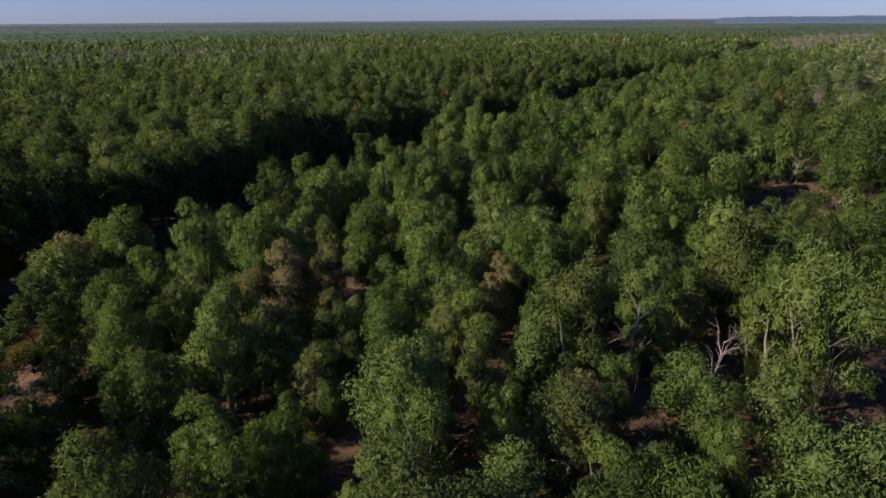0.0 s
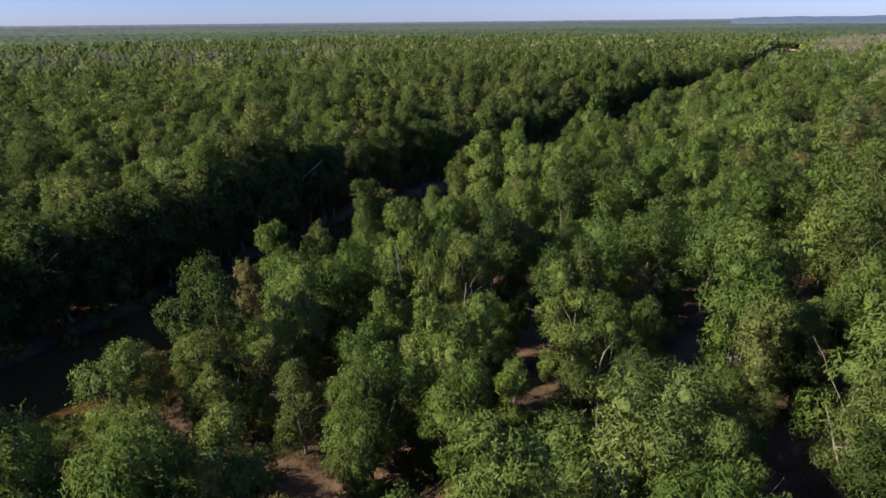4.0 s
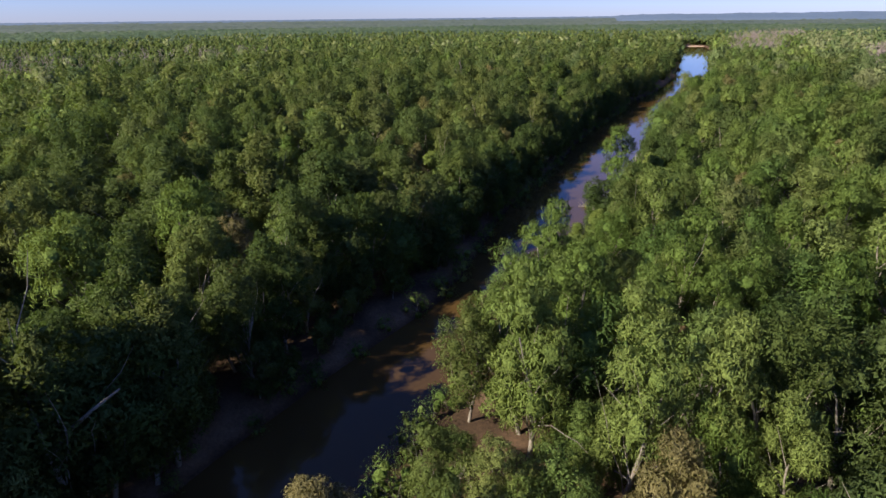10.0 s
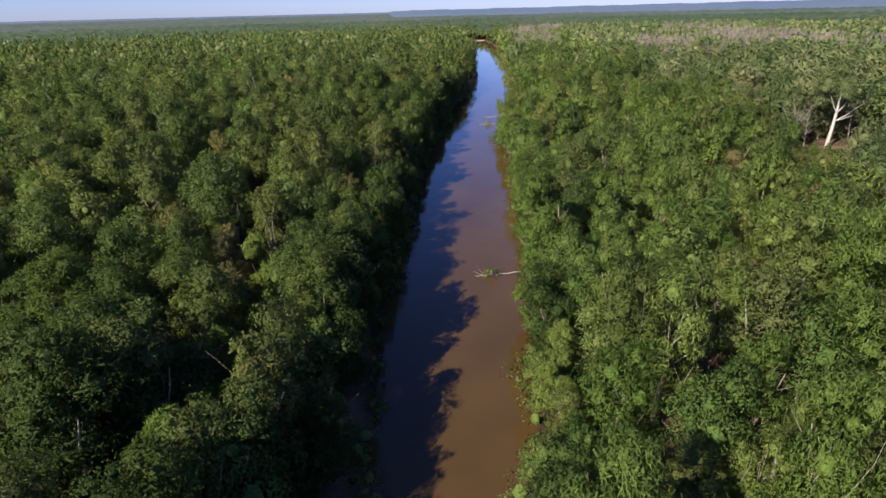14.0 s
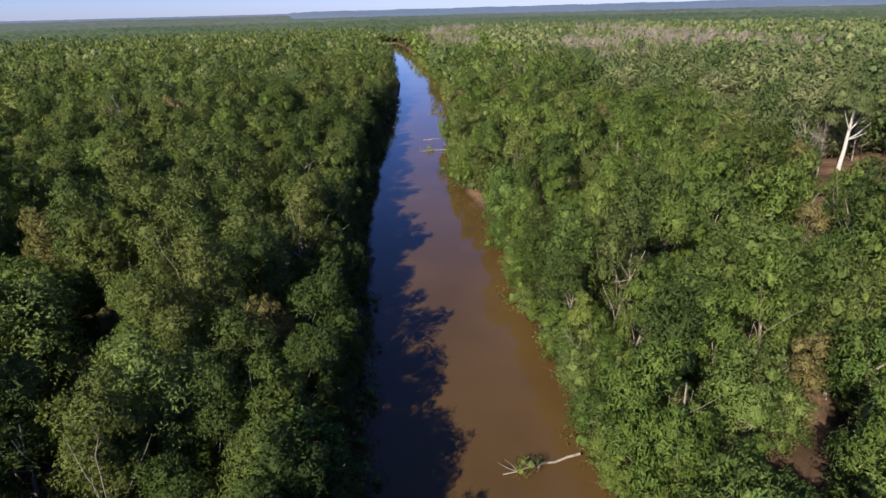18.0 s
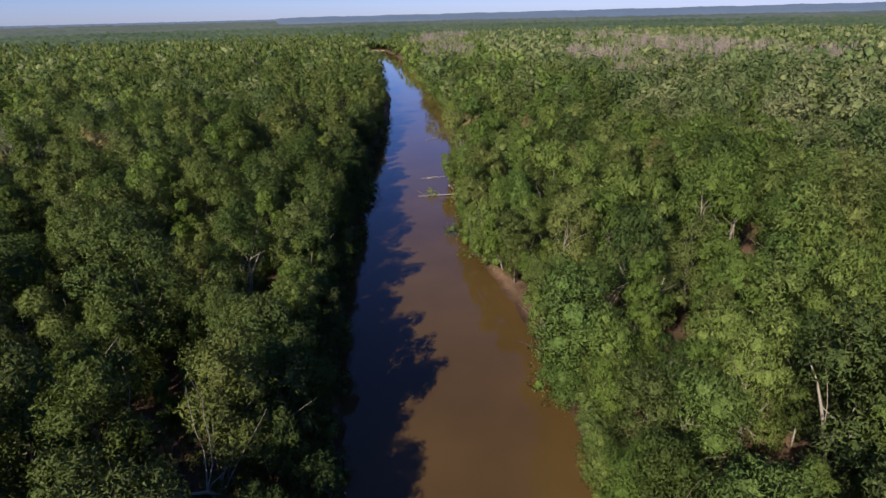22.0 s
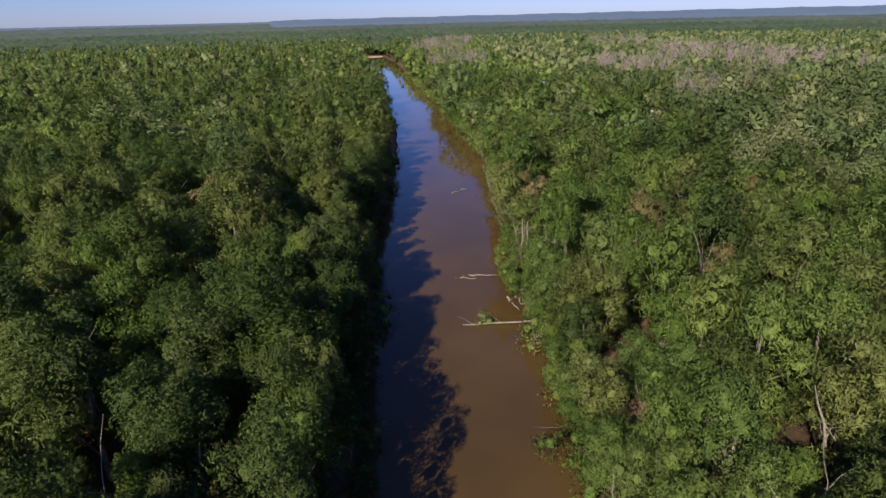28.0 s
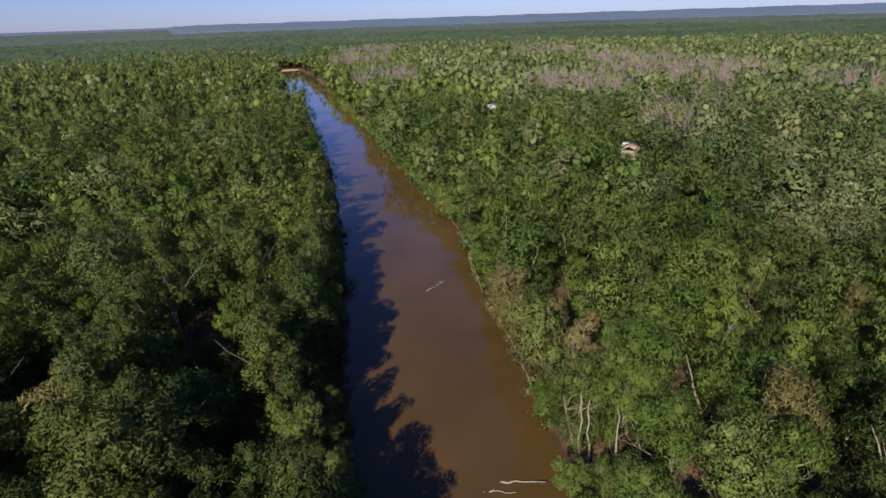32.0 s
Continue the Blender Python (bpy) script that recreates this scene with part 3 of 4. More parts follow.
BARE_STANDS = [(480, 470, 34), (460, 356, 24), (381, 468, 24), (497, 431, 34), (283, 386, 5), (379, 619, 26), (397, 498, 22), (560, 520, 40), (430, 420, 18), (166, 247, 5), (640, 640, 40), (480, 760, 30), (600, 860, 40)]
OCHRES = [(13.3, 42.2), (-25, 64), (-16, 69), (64, 172), (78, 171), (-17.5, 147.2), (-5.4, 288.7), (1, 241.5), (-0.8, 233), (103, 230), (149.3, 362), (146.5, 356), (143.5, 320), (19.5, 107), (-17.4, 139), (156.5, 373), (160, 378), (152, 368.5)]


def pick_kind(x, y):
    """What grows where: sycamores and bare trees far to the right, grey bare trees far to the left."""
    s = side_of_river(x, y)
    u, v = rng.uniform(size=x.shape), rng.uniform(size=x.shape)
    patch = np.sin(x * 0.031 + 1.1) * np.sin(y * 0.027 + 0.4) + np.sin(x * 0.011 - y * 0.017)
    east = (s > 88 + 10 * np.sin(y * 0.05)) & (y > 200)
    w = u + 0.10 * patch
    k = np.select([w < 0.16, w < 0.31, w < 0.45, w < 0.60, w < 0.74, w < 0.88], ["willow", "boxelder", "cottonwood", "hackberry", "elder", "ash"], "sapling").astype(object)
    right = (s > 0) & (rng.uniform(size=x.shape) < 0.6)
    k[right & ((k == "elder") | (k == "hackberry"))] = "willow"
    k[right & (k == "cottonwood")] = "boxelder"
    left = (s < 0) & (rng.uniform(size=x.shape) < 0.45)
    k[left & ((k == "willow") | (k == "sapling"))] = "hackberry"
    k[left & (k == "boxelder")] = "elder"
    k[v > 0.972] = "ochre"
    k[v < 0.0003] = "bare"
    k[east & (u < 0.72)] = "sycamore"
    far = np.hypot(x, y) > 420
    k[far & (v < 0.06)] = "sycamore"
    k[far & (v > 0.90)] = "ash"
    for cx, cy, r in BARE_STANDS:
        k[(np.hypot(x - cx, (y - cy)) < r) & (v < 0.75)] = "bare"
    west = (s < -330) & (np.hypot(x, y) > 380) & (np.hypot(x, y) < 680)
    k[west & (v > 0.86)] = "bare"
    k[west & (v < 0.1)] = "sycamore"
    return k


tx, ty = scatter(6.5, -400, 640, -20, 760)
keep = clear_of(tx, ty)
for ox, oy in OCHRES:
    keep &= np.hypot(tx - ox, ty - oy) > 3.0
near_d = dist_line(tx, ty, CORRIDOR)
seen_near, seen_mid = in_view(tx, ty, 34, 43), in_view(tx, ty, 30, 42)
kinds = pick_kind(tx, ty)
keep &= ~((side_of_river(tx, ty) > 90) & (ty > 200) & (rng.uniform(size=tx.shape) < 0.38) & (kinds != "bare"))
near = np.zeros(tx.shape, bool)
for k in NAMES:
    cand = np.where(keep & seen_near & (near_d < 95) & (kinds == k))[0]
    near[cand[np.argsort(near_d[cand])][:258]] = True
bank_d, right_side = from_river(tx, ty), side_of_river(tx, ty) > 0
for i in np.where(near)[0]:
    k, sc = kinds[i], float(rng.choice((0.58, 0.78, 0.95, 1.08, 1.24)) * rng.uniform(0.95, 1.06))
    sc *= 0.97 if right_side[i] else 1.06
    mesh = k
    if k != "bare":
        mesh = k + ("" if near_d[i] < 36 else "_plain") + ("_pale" if k != "sycamore" and right_side[i] and rng.uniform() < 0.3 else "")
    over = float(rng.uniform(0.0, 0.3)) if bank_d[i] < 3.5 else 0.0
    if not right_side[i] and bank_d[i] < 8:
        sc = max(sc, 0.95) * 1.15 if ty[i] < 205 else min(max(sc, 0.9), 1.08)
    put_tree(k, float(tx[i]), float(ty[i]), float(rng.uniform(0, 6.28)), sc, int(rng.integers(0, 20)), lean=float(rng.normal(0, 0.06)), slim=float(rng.uniform(0.78, 1.0) if right_side[i] else rng.uniform(0.8, 1.08)), mesh=mesh, lean_x=-over if right_side[i] else over * 0.5)
for j in range(60):  # the row along the right bank
    u = j / 59 * 9
    (ax, ay), (bx, by) = RIGHT_BANK[6 + int(min(u, 8.999))], RIGHT_BANK[7 + int(min(u, 8.999))]
    f = u - int(min(u, 8.999))
    k = KINDS[int(rng.choice((0, 4, 3, 6, 1)))]
    if is_open(ax + (bx - ax) * f + 2.5, ay + (by - ay) * f - 1.4):
        continue
    put_tree(k, ax + (bx - ax) * f + float(rng.uniform(1.6, 3.4)), ay + (by - ay) * f - float(rng.uniform(0.4, 2.4)), float(rng.uniform(0, 6.28)), float(rng.uniform(0.5, 0.9)), int(rng.integers(0, 20)), mesh=k + ("_pale" if rng.uniform() < 0.4 else ""), lean_x=-float(rng.uniform(0.0, 0.3)))
for j in range(66):  # the row along the left bank
    u = j / 65 * 13
    q = int(min(u, 12.999))
    (ax, ay), (bx, by) = LEFT_BANK[3 + q], LEFT_BANK[4 + q]
    k = KINDS[int(rng.choice((1, 5, 4, 2, 3)))]
    put_tree(k, ax + (bx - ax) * (u - q) - float(rng.uniform(3.0, 5.4)) - (2.6 if q < 4 else 0.0), ay + (by - ay) * (u - q) + float(rng.uniform(2.2, 4.2)) + (2.0 if q < 4 else 0.0), float(rng.uniform(0, 6.28)), float(rng.uniform(0.82, 1.04)), int(rng.integers(0, 20)), mesh=k + "_plain", lean_x=float(rng.uniform(0.0, 0.12)))
for j in range(46):  # tall trees crowding the shaded bank upstream
    u = j / 45.01 * 3.4
    q = int(u)
    (ax, ay), (bx, by) = LEFT_BANK[1 + q], LEFT_BANK[2 + q]
    k = KINDS[int(rng.choice((1, 5, 2, 1, 3)))]
    put_tree(k, ax + (bx - ax) * (u - q) - float(rng.uniform(1.0, 4.0)), ay + (by - ay) * (u - q) + float(rng.uniform(0.4, 2.0)), float(rng.uniform(0, 6.28)), float(rng.uniform(0.95, 1.22)), int(rng.integers(0, 20)), mesh=k + "_plain", lean_x=float(rng.uniform(0.0, 0.14)))
for j in range(130):  # undergrowth at the foot of the left bank
    u = j / 130 * 12.5
    q = int(u)
    (ax, ay), (bx, by) = LEFT_BANK[3 + q], LEFT_BANK[4 + q]
    k, back = KINDS[int(rng.choice((1, 5, 6, 3)))], float(rng.uniform(0.4, 2.6)) * (2.6 if 1 <= q <= 4 else 1.0)
    put_tree(k, ax + (bx - ax) * (u - q) - back, ay + (by - ay) * (u - q) + back * 0.75, float(rng.uniform(0, 6.28)), float(rng.uniform(0.3, 0.58)), int(rng.integers(0, 20)), "low dark green tree at the foot of the bank", mesh=k + "_plain", lean_x=float(rng.uniform(0.0, 0.25)))
for j, (ox, oy) in enumerate(OCHRES):
    put_tree("ochre", float(ox), float(oy), j * 1.3, 0.9 + 0.07 * (j % 4), j, mesh="ochre_pale" if j % 2 else "ochre")
print("near trees", {k: int((near & (kinds == k)).sum()) for k in NAMES})


def woods(name, sel, shapes, bare, label, lo, hi):
    """Trees too far off to count, one mesh for each kind of leaf, one for their wood."""
    trunks, tn = [], 0
    for k in KINDS:
        vs, fs, ts, ns, n = [], [], [], [], 0
        for i in np.where(sel & (kinds_all == k))[0]:
            (v, f, nn), w = shapes[k][rng.integers(len(shapes[k]))]
            s, a = rng.uniform(lo, hi), rng.uniform(0, 6.28)
            c, d = math.cos(a) * s, math.sin(a) * s
            turn = np.array([[c, d, 0], [-d, c, 0], [0, 0, s * rng.uniform(0.88, 1.1)]])
            vs.append(v @ turn + (px_all[i], py_all[i], 1.0))
            ns.append(nn @ np.array([[c / s, d / s, 0], [-d / s, c / s, 0], [0, 0, 1]]))
            fs.append(f + n)
            ts.append(np.full(len(v), rng.uniform()))
            n += len(v)
            if w is not None:
                trunks.append((w[0] @ turn + (px_all[i], py_all[i], 1.0), w[1]))
        if vs:
            tagged(new(name, make_mesh(name, np.concatenate(vs), np.concatenate(fs), LEAF[k], np.concatenate(ts), normals=np.concatenate(ns))), label, "woods", kind="stuff")
    if trunks:
        tagged(new(name + "_trunks", make_mesh(name, *join(trunks), BARK)), "grey trunks of the riverside woodland", "woods", kind="stuff")
    vs, fs, n = [], [], 0
    for i in np.where(sel & (kinds_all == "bare"))[0]:
        v, f = bare[rng.integers(len(bare))]
        a, s = rng.uniform(0, 6.28), rng.uniform(0.85, 1.15)
        c, d = math.cos(a) * s, math.sin(a) * s
        vs.append(v @ np.array([[c, d, 0], [-d, c, 0], [0, 0, s]]) + (px_all[i], py_all[i], 1.0))
        fs.append(f + n)
        n += len(v)
    if vs:
        tagged(new(name + "_bare", make_mesh(name, np.concatenate(vs), np.concatenate(fs), TWIG)), "leafless pinkish brown trees in the woods", "woods", kind="stuff")


px_all, py_all, kinds_all = tx, ty, kinds
mid = keep & seen_mid & ~near & (near_d < 130)
woods("woodland", mid, TIERS[2], BARES_FAR, "green riverside woodland of many crowns", 0.62, 1.22)
mid2 = keep & seen_mid & ~near & (near_d >= 130) & (near_d < 280)
woods("further_woodland", mid2, TIERS[3], BARES_FAR, "green woodland of many crowns", 0.66, 1.24)
px_all, py_all = scatter(8.2, -760, 1050, 100, 1250)
kinds_all = pick_kind(px_all, py_all)
d_all = dist_line(px_all, py_all, CORRIDOR)
far = (from_river(px_all, py_all) > 0.6) & in_view(px_all, py_all, 20, 41) & (d_all >= 280) & (d_all < 900) & ((d_all < 600) | (rng.uniform(size=d_all.shape) < 0.75))
woods("far_woodland", far, TIERS[4], BARES_HAZY, "far green woodland of many crowns", 0.72, 1.26)
px_all, py_all = scatter(8.4, -330, 420, -140, 420)
kinds_all = pick_kind(px_all, py_all)
shut = clear_of(px_all, py_all) & ~in_view(px_all, py_all, 34, 43) & (dist_line(px_all, py_all, CORRIDOR) < 175)
woods("woodland_behind", shut, TIERS[4], BARES_HAZY, "green riverside woodland of many crowns", 0.75, 1.2)
print("mid", mid.sum(), mid2.sum(), "far", far.sum(), "behind", shut.sum())

# ---- on the banks ----


def along(line, step):
    """Places along a line of the plan, and the way it runs there."""
    out = []
    for (ax, ay), (bx, by) in zip(line[:-1], line[1:]):
        n = max(1, int(math.hypot(bx - ax, by - ay) / step))
        for i in range(n):
            out.append((ax + (bx - ax) * i / n, ay + (by - ay) * i / n))
    return out


open_bank = ((97, 299), (91, 289), (150, 365), (138, 351), (87, 283))
for x, y in along(RIGHT_BANK[1:21], 3.2):
    if all(math.hypot(x - a, y - b) > 6 for a, b in open_bank) or rng.uniform() < 0.12:
        put_tree("shrub", x + float(rng.normal(0.4, 0.8)), y + float(rng.normal(-0.4, 0.8)), float(rng.uniform(0, 6.28)), float(rng.uniform(0.6, 1.35)), int(rng.integers(0, 9)), lean_x=-0.25)
for x, y in along(RIGHT_BANK[7:19], 4.2):  # low willows leaning out over the water
    if all(math.hypot(x - a, y - b) > 5 for a, b in open_bank) and not is_open(x + 0.6, y - 0.5):
        k = ("willow", "sapling", "boxelder")[int(rng.integers(0, 3))]
        put_tree(k, x + float(rng.uniform(-0.2, 1.4)), y - float(rng.uniform(-0.2, 1.2)), float(rng.uniform(0, 6.28)), float(rng.uniform(0.34, 0.6)), int(rng.integers(0, 20)), "low green willow leaning out over the river", mesh=k, lean_x=-float(rng.uniform(0.15, 0.5)), slim=1.25)
for x, y in along(LEFT_BANK[2:17], 5.5):
    put_tree("shrub", x + float(rng.normal(0, 0.8)), y + float(rng.normal(0.6, 0.8)), float(rng.uniform(0, 6.28)), float(rng.uniform(0.5, 1.1)), int(rng.integers(0, 9)))


def pole(name, a, b, r, label, seed, mat=PALE, twigs=0, group="", category="log"):
    """A fallen or leaning stem from a to b, with broken side branches."""
    g = np.random.default_rng(seed)
    a, b = np.array(a, float), np.array(b, float)
    n = 7
    pts = [a + (b - a) * i / (n - 1) + (g.normal(0, 0.12, 3) if 0 < i < n - 1 else 0) for i in range(n)]
    e = thing(name, *[float(v) for v in a], 0.0, 1.0, label, category, group)
    part("stem", make_mesh("stem", *tube([p - a for p in pts], [r * (1 - 0.65 * i / (n - 1)) for i in range(n)], 7), mat, smooth=True), e)
    for _ in range(twigs):
        s = pts[g.integers(1, n - 1)] - a
        d = g.normal(0, 0.5, 3) + (0, 0, 0.5) + (b - a) / np.linalg.norm(b - a) * 0.6
        part("branch", make_mesh("branch", *tube(*limb(g, s, d, float(np.linalg.norm(b - a)) * g.uniform(0.15, 0.35), r * 0.4, 4, 0.2), 4), mat, smooth=True), e)
    return e


FALLEN = "fallen wood on the banks"
pole("fallen_log", (125.2, 337.6, 0.5), (116.6, 345.6, 0.05), 0.16, "long pale fallen log lying out over the brown water", 1, twigs=3, group=FALLEN)
put_tree("shrub", 119.5, 344.0, 0.4, 0.62, 1, "green sprig growing from a fallen log in the water")
pole("fallen_log", (127.6, 346.4, 0.4), (125.6, 342.2, 0.5), 0.2, "pale bare log stranded on the muddy bank", 2, twigs=1, group=FALLEN)
pole("fallen_log", (128.4, 345.4, 0.5), (126.8, 341.4, 0.6), 0.17, "pale bare log stranded on the muddy bank", 3, twigs=2, group=FALLEN)
pole("driftwood", (161.3, 396.4, -0.1), (166.5, 395.8, 0.5), 0.11, "curved pale branch sticking out of the brown water", 4, twigs=3, group=FALLEN, category="driftwood")
pole("fallen_branch", (129.5, 357.5, 0.0), (132.2, 353.0, 0.6), 0.12, "thin pale branch reaching into the river", 5, twigs=2, group=FALLEN, category="branch")
pole("fallen_branch", (127.0, 358.2, 0.0), (129.0, 355.0, 0.4), 0.1, "thin pale branch reaching into the river", 6, twigs=1, group=FALLEN, category="branch")
pole("fallen_log", (46.0, 230.0, 0.5), (38.5, 233.6, 0.1), 0.15, "fallen log with leafy sprays in the water", 7, BARK, 4, FALLEN)
put_tree("shrub", 41.0, 232.4, 0.9, 0.6, 2, "green sprig growing from a fallen log in the water")
put_tree("shrub", 106.0, 320.0, 0.9, 0.9, 2, "leafy bush leaning out over the brown water", lean_x=-0.6)
g2 = np.random.default_rng(31)
for x, y in ((168, 386), (172, 390), (177, 394), (181, 398), (186, 404), (190, 408), (197, 416), (203, 425), (209, 434), (215, 443), (222, 452), (150, 366), (145, 360), (118, 331), (101, 309)):
    h = float(g2.uniform(5, 9.5))
    dx, dy = g2.normal(-0.25, 0.25), g2.normal(0.25, 0.25)
    pole("leaning_stem", (x + float(g2.normal(0, 1)), y + float(g2.normal(0, 1)), 0.2), (x + dx * h, y + dy * h, 0.2 + h * 0.9), 0.065, "slender pale stem leaning from the muddy bank", int(g2.integers(1000)), twigs=3, group="leaning stems", category="tree stem")
# dead trees seen by name
put_tree("bare", 29.2, 49.8, 0.3, 0.92, 0, "dead brown tree with many fine bare branches")
put_tree("bare", 18.6, 41.5, 1.3, 0.5, 1, "small pale dead tree with broken branches", mesh="snag")
put_tree("bare", 44.8, 52.0, 2.2, 0.55, 2, "small pale dead tree with broken branches", mesh="snag")
put_tree("bare", 278.0, 386.0, 0.4, 1.3, 2, "large spreading leafless tree with pinkish brown twigs", mesh="great_bare", slim=1.25)
put_tree("bare", 292.0, 380.0, 1.4, 0.9, 1, "large spreading leafless tree with pinkish brown twigs", mesh="great_bare", slim=1.2)
for j, (x, y) in enumerate(((312, 397), (318, 388), (326, 398), (334, 391), (342, 402), (352, 396), (298, 402), (362, 410), (330, 412), (346, 384))):
    put_tree("bare", float(x), float(y), 0.7 * j, 0.95 + 0.06 * (j % 4), j, "tall leafless tree with pinkish grey twigs", mesh="great_bare", slim=1.15)
put_tree("bare", 42.8, 388.2, 0.9, 1.08, 1, "pinkish grey leafless tree standing above green crowns", mesh="great_bare", slim=0.9)
put_tree("bare", 166.0, 247.0, 2.4, 1.0, 0, "leafless tree with pale grey stems")
put_tree("bare", 190.0, 246.0, 1.4, 1.1, 3, "leafless tree with pale grey stems")
put_tree("bare", 54.0, 236.5, 2.2, 0.6, 3, "pale dead limbs showing above green crowns", mesh="snag")
put_tree("bare", 172.0, 437.0, 2.2, 0.42, 4, "pale bare bush leaning over the river", mesh="snag", lean_x=0.5)
put_tree("bare", 137.2, 331.5, 0.7, 0.9, 0, "pale dead tree with forked white limbs", mesh="snag")
put_tree("bare", 91.0, 141.0, 0.2, 0.8, 1, "pale dead tree standing in the pool", mesh="snag")
put_tree("bare", 96.0, 134.0, 1.9, 0.75, 2, "pale dead tree standing in the pool", mesh="snag")
pole("snag", (21.2, 53.9, 1.0), (22.0, 54.4, 13.5), 0.24, "tall bare grey trunk without a crown", 41, twigs=3, category="dead tree")
pole("snag", (38.2, 54.2, 1.0), (36.9, 54.6, 12.0), 0.26, "tall pale trunk of a half dead tree", 42, twigs=6, category="dead tree")
pole("snag", (28.7, 177.5, 1.0), (28.0, 178.0, 12.0), 0.22, "pale forked trunk among green crowns", 43, twigs=5, category="dead tree")
pole("snag", (42.3, 174.9, 1.0), (44.0, 175.6, 11.0), 0.26, "pale trunk beside a muddy gap", 44, twigs=3, category="dead tree")
pole("snag", (44.8, 173.9, 1.0), (45.6, 176.0, 9.0), 0.2, "pale trunk beside a muddy gap", 45, twigs=2, category="dead tree")
for j, (x, y) in enumerate(((136.5, 351.0), (137.3, 350.2), (138.8, 347.4), (144.5, 313.7), (137.0, 329.0), (139.8, 345.0))):
    pole("snag", (x, y, 0.8), (x + 0.5 - 0.3 * j, y + 0.6, 10.5 - 0.5 * j), 0.17, "slender white trunk standing on the mud bank", 50 + j, twigs=3, group="white trunks", category="tree trunk")
for x, y, h in ((251, 349.4, 12.0), (219.9, 310.5, 12.0), (256, 344, 11.0)):
    pole("snag", (x, y, 0.8), (x + 0.8, y + 0.5, h), 0.3, "pale slender trunk at the edge of the tall woods", int(x), WHITEBARK, 3, "white trunks", "tree trunk")
for x, y, k, sc, lean in ((139.5, 353.2, "ash", 0.95, 0.0), (141.8, 349.6, "willow", 0.9, 0.0), (143.4, 346.4, "ash", 0.85, 0.0), (132.6, 347.4, "willow", 0.6, -0.5), (130.2, 344.2, "willow", 0.55, -0.55), (134.6, 345.6, "boxelder", 0.5, -0.3)):
    put_tree(k, x, y, x, sc, int(y), "leafy tree on the muddy river bank" if lean == 0 else "low green willow leaning out over the river", mesh=k + "_pale", lean_x=lean)
for x, y in ((273.5, 397.6), (276.5, 398.0), (270.0, 396.0), (274.0, 401.0), (325.0, 491.0), (321.0, 492.5), (326.5, 487.0)):
    put_tree("boxelder", x, y, x, 0.3, int(x), "low young tree in front of a cabin", mesh="boxelder_plain", slim=1.2)
for j in range(7, 26):  # low growth round the white sycamore
    u, a = j / 25, 2.4 * j
    k = ("sapling", "boxelder", "willow", "ash")[j % 4]
    put_tree(k, 176 - 48 * u + 4.2 * math.sin(a), 241 - 12 * u + 5.2 * math.cos(a), a, 0.25 + 0.1 * u + 0.03 * (j % 3), j, "low young tree below a white-trunked sycamore", mesh=k + "_plain", slim=1.3)
# the white sycamore at the edge of the tall woods
sy = thing("white_sycamore", 175.2, 245.0, 0.6, 0.0, 1.0, "tall sycamore with a bare white trunk below a grey-green crown", "tree")
part("trunk", make_mesh("trunk", *tube([(0, 0, -0.5), (0.25, 0.1, 3), (0.8, 0.1, 6.2), (1.4, 0.3, 9.2), (1.7, 0.4, 12.4), (1.9, 0.5, 17.0)], [0.6, 0.52, 0.46, 0.4, 0.34, 0.2], 9), WHITEBARK, smooth=True), sy)
for top in ((7.0, -2.6, 12.6), (5.6, -2.4, 10.2), (4.4, -1.0, 15.6), (-1.4, 1.6, 16.0)):
    root = 8.6 if top[2] < 13 else 11.0
    part("limb", make_mesh("limb", *tube([(1.4, 0.25, root), (1.4 + (top[0] - 1.4) * 0.5, top[1] * 0.4, root + (top[2] - root) * 0.35), top], [0.2, 0.14, 0.05], 7), WHITEBARK, smooth=True), sy)
leaves = part("crown", MESHES["sycamore"][1][1], sy, "grey-green leafy crown")
leaves.matrix_local = Matrix.LocRotScale((1.6, 2.4, 9.5), Euler((0, 0, 0.8)), (1.1, 1.1, 0.95))


# ---- sandbar and the cabins in the woods ----
def plain(name, colour, rough=0.8, metal=0.0):
    m, n, l, b = material(name, rough, 0.3)
    t = texture(n, l, 1.5, 5, 0.7)
    r = ramp(n, [(0.3, tuple(c * 0.72 for c in colour)), (0.7, tuple(min(1, c * 1.12) for c in colour))])
    l.new(t.outputs["Fac"], r.inputs[0])
    l.new(r.outputs[0], b.inputs["Base Color"])
    b.inputs["Metallic"].default_value = metal
    return m


SAND, TAN, TIN, BOARD, WHITE, GLASS = plain("sand", (0.42, 0.30, 0.20)), plain("tan_roofing", (0.33, 0.25, 0.16)), plain("grey_tin", (0.42, 0.42, 0.43), 0.5), plain("weathered_boards", (0.30, 0.25, 0.20)), plain("white_paint", (0.75, 0.75, 0.74), 0.5), plain("dark_glass", (0.03, 0.035, 0.04), 0.1)
v, f = ICO[2]
bar = tagged(new("sandbar", make_mesh("sandbar", (v * (17, 6.0, 0.9)) @ np.array(Matrix.Rotation(radians(-25), 3, "Z").transposed()) + (483, 880, 0.0), f, SAND, smooth=True)), "pale tan sandbar across the river's bend", "sandbar", kind="structure")


def slab(bm, lo, hi):
    """A box with chamfered edges."""
    b2 = bmesh.ops.create_cube(bm, size=1)
    for q in b2["verts"]:
        q.co = [l + (h - l) * (c + 0.5) for l, h, c in zip(lo, hi, q.co)]
    bmesh.ops.bevel(bm, geom=[e for e in bm.edges if all(w in b2["verts"] for w in e.verts)], offset=0.02, segments=1, affect="EDGES")


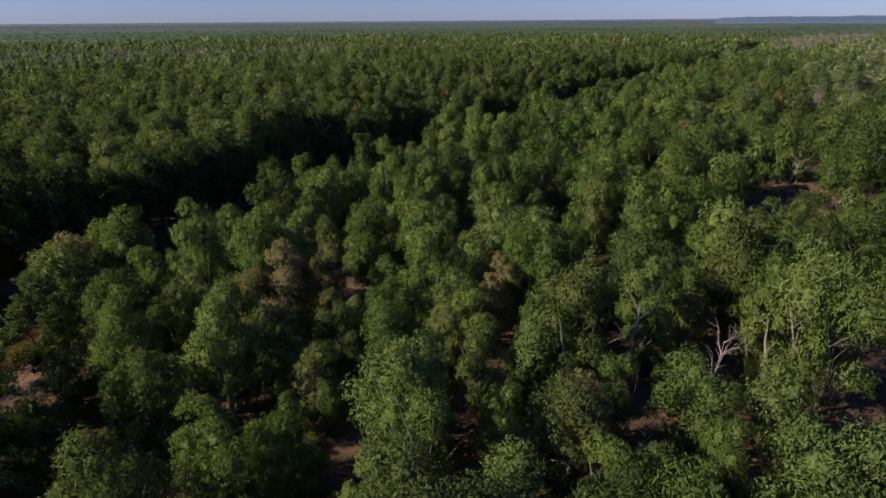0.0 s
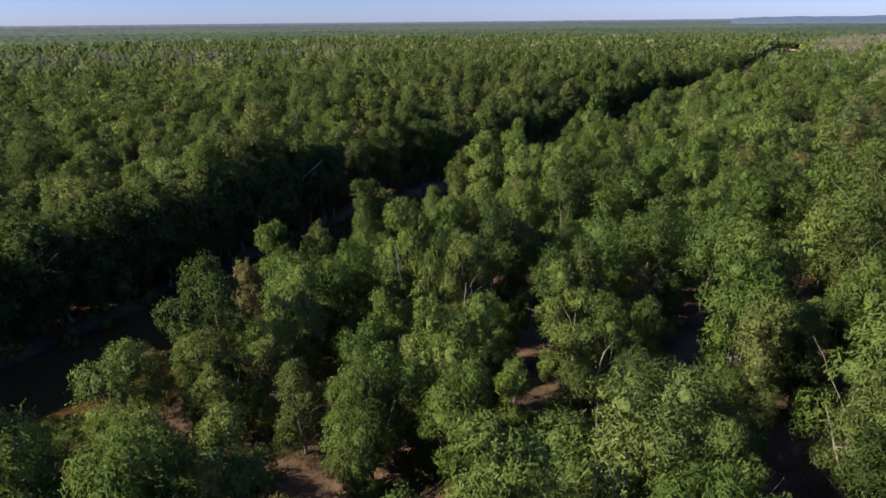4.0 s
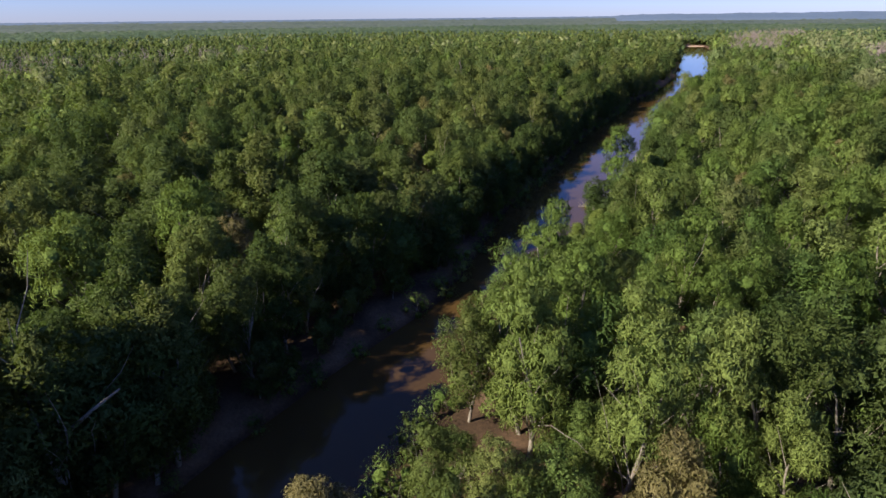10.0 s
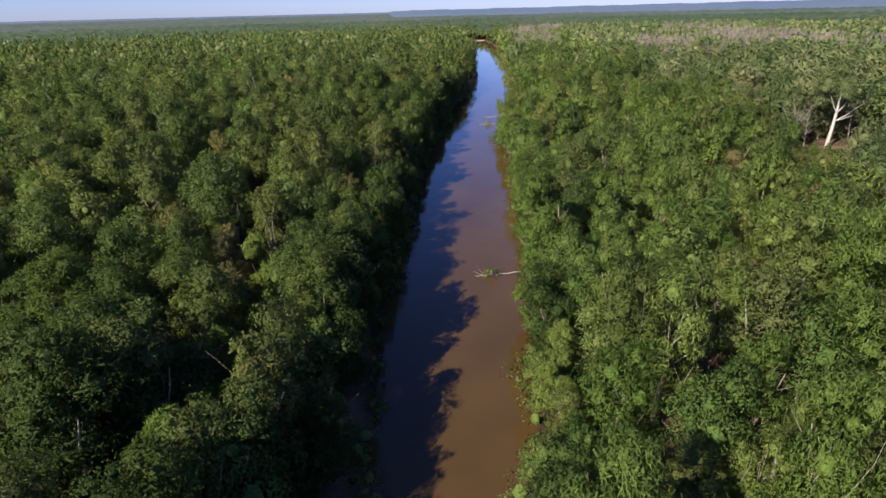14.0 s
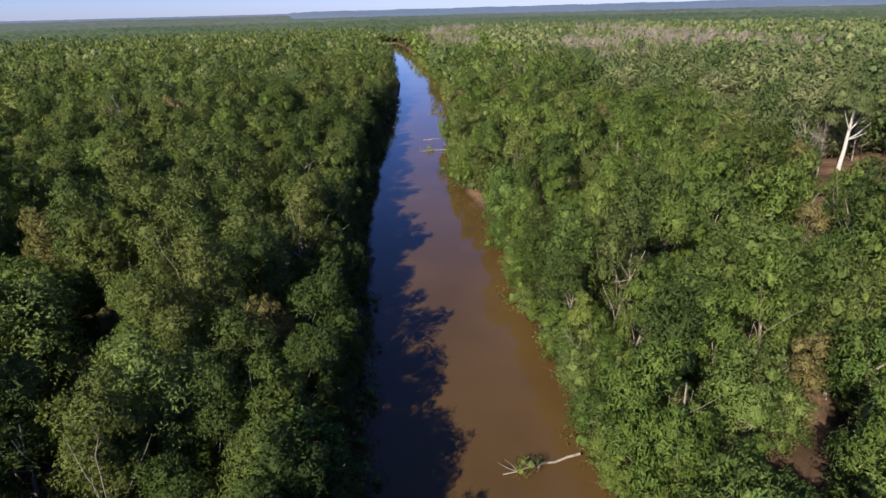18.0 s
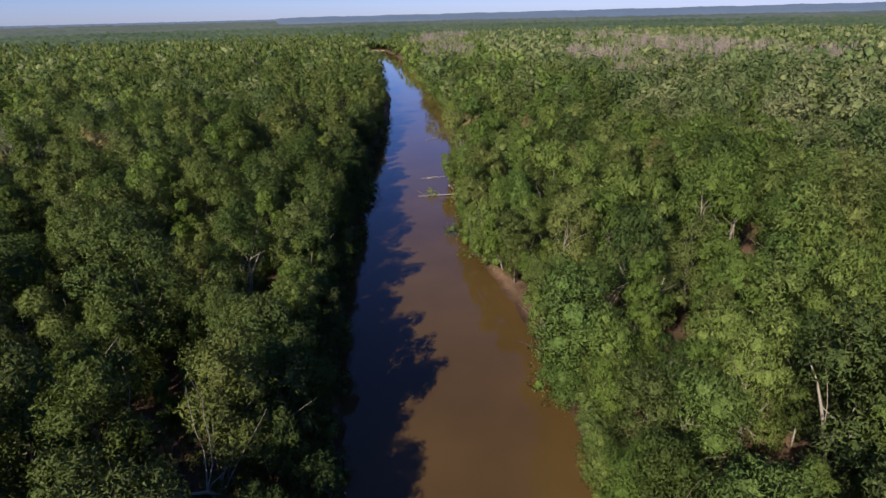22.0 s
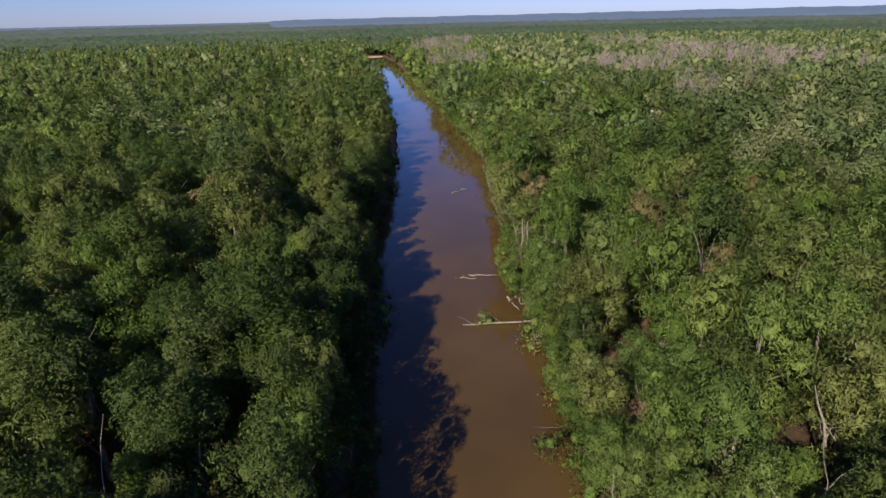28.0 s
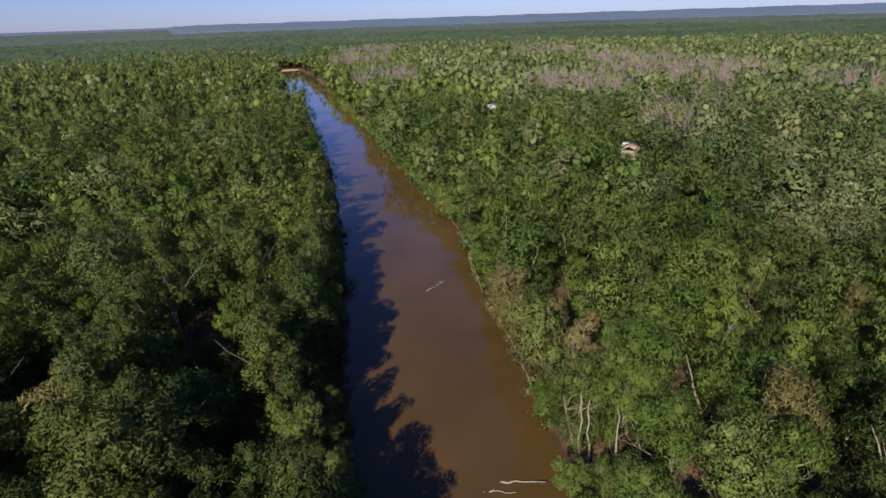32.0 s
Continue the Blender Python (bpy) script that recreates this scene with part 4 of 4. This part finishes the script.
def box_part(name, lo, hi, mat, parent, label=""):
    bm = bmesh.new()
    slab(bm, lo, hi)
    me = bpy.data.meshes.new(name)
    bm.to_mesh(me)
    bm.free()
    me.materials.append(mat)
    return part(name, me, parent, label)


def cabin(x, y, turn, w, d, h, roof_mat, label):
    c = thing("cabin", x, y, 1.2, radians(turn), 1.0, label, "cabin", "cabins in the woods")
    for lo, hi in (((-w / 2, -d / 2, 0), (w / 2, -d / 2 + 0.15, h)), ((-w / 2, d / 2 - 0.15, 0), (w / 2, d / 2, h)), ((-w / 2, -d / 2 + 0.15, 0), (-w / 2 + 0.15, d / 2 - 0.15, h)), ((w / 2 - 0.15, -d / 2 + 0.15, 0), (w / 2, d / 2 - 0.15, h))):
        box_part("wall", lo, hi, BOARD, c)
    for sgn in (-1, 1):
        vv = np.array([(-w / 2 - 0.4, 0, h + d * 0.24), (w / 2 + 0.4, 0, h + d * 0.24), (w / 2 + 0.4, sgn * (d / 2 + 0.5), h - 0.12), (-w / 2 - 0.4, sgn * (d / 2 + 0.5), h - 0.12)])
        vv = np.concatenate([vv, vv + (0, 0, 0.1)])
        part("roof", make_mesh("roof", vv, np.array([(0, 1, 2, 3), (7, 6, 5, 4), (0, 4, 5, 1), (1, 5, 6, 2), (2, 6, 7, 3), (3, 7, 4, 0)]), roof_mat), c)
    box_part("door", (-0.45, -d / 2 - 0.04, 0), (0.45, -d / 2 - 0.003, 2.0), WHITE, c, "white painted door")
    for wx in (-w * 0.3, w * 0.3):
        box_part("window", (wx - 0.5, -d / 2 - 0.03, 1.0), (wx + 0.5, -d / 2 - 0.003, 2.0), GLASS, c, "dark window pane")
    return c


cabin(280, 402.5, 12, 8.0, 5.4, 4.4, TAN, "wooden cabin with a tan roof among the trees")
cabin(331, 497, -8, 11.0, 7.0, 5.2, TIN, "wooden cabin with a grey tin roof among the trees")
for x, y, h in ((287.9, 407.6, 4.2), (336.5, 489.5, 4.6), (318, 505, 4.0)):
    sh = thing("shed", x, y, 1.1, radians(15), 1.0, "small white painted shed in the woods", "shed", "white sheds")
    box_part("wall", (-1.1, -1.0, 0), (1.1, 1.0, h), WHITE, sh)
    box_part("roof", (-1.3, -1.2, h + 0.003), (1.3, 1.2, h + 0.15), WHITE, sh)
    box_part("door", (-0.4, -1.04, 0), (0.4, -1.003, 1.95), BOARD, sh, "weathered board door")
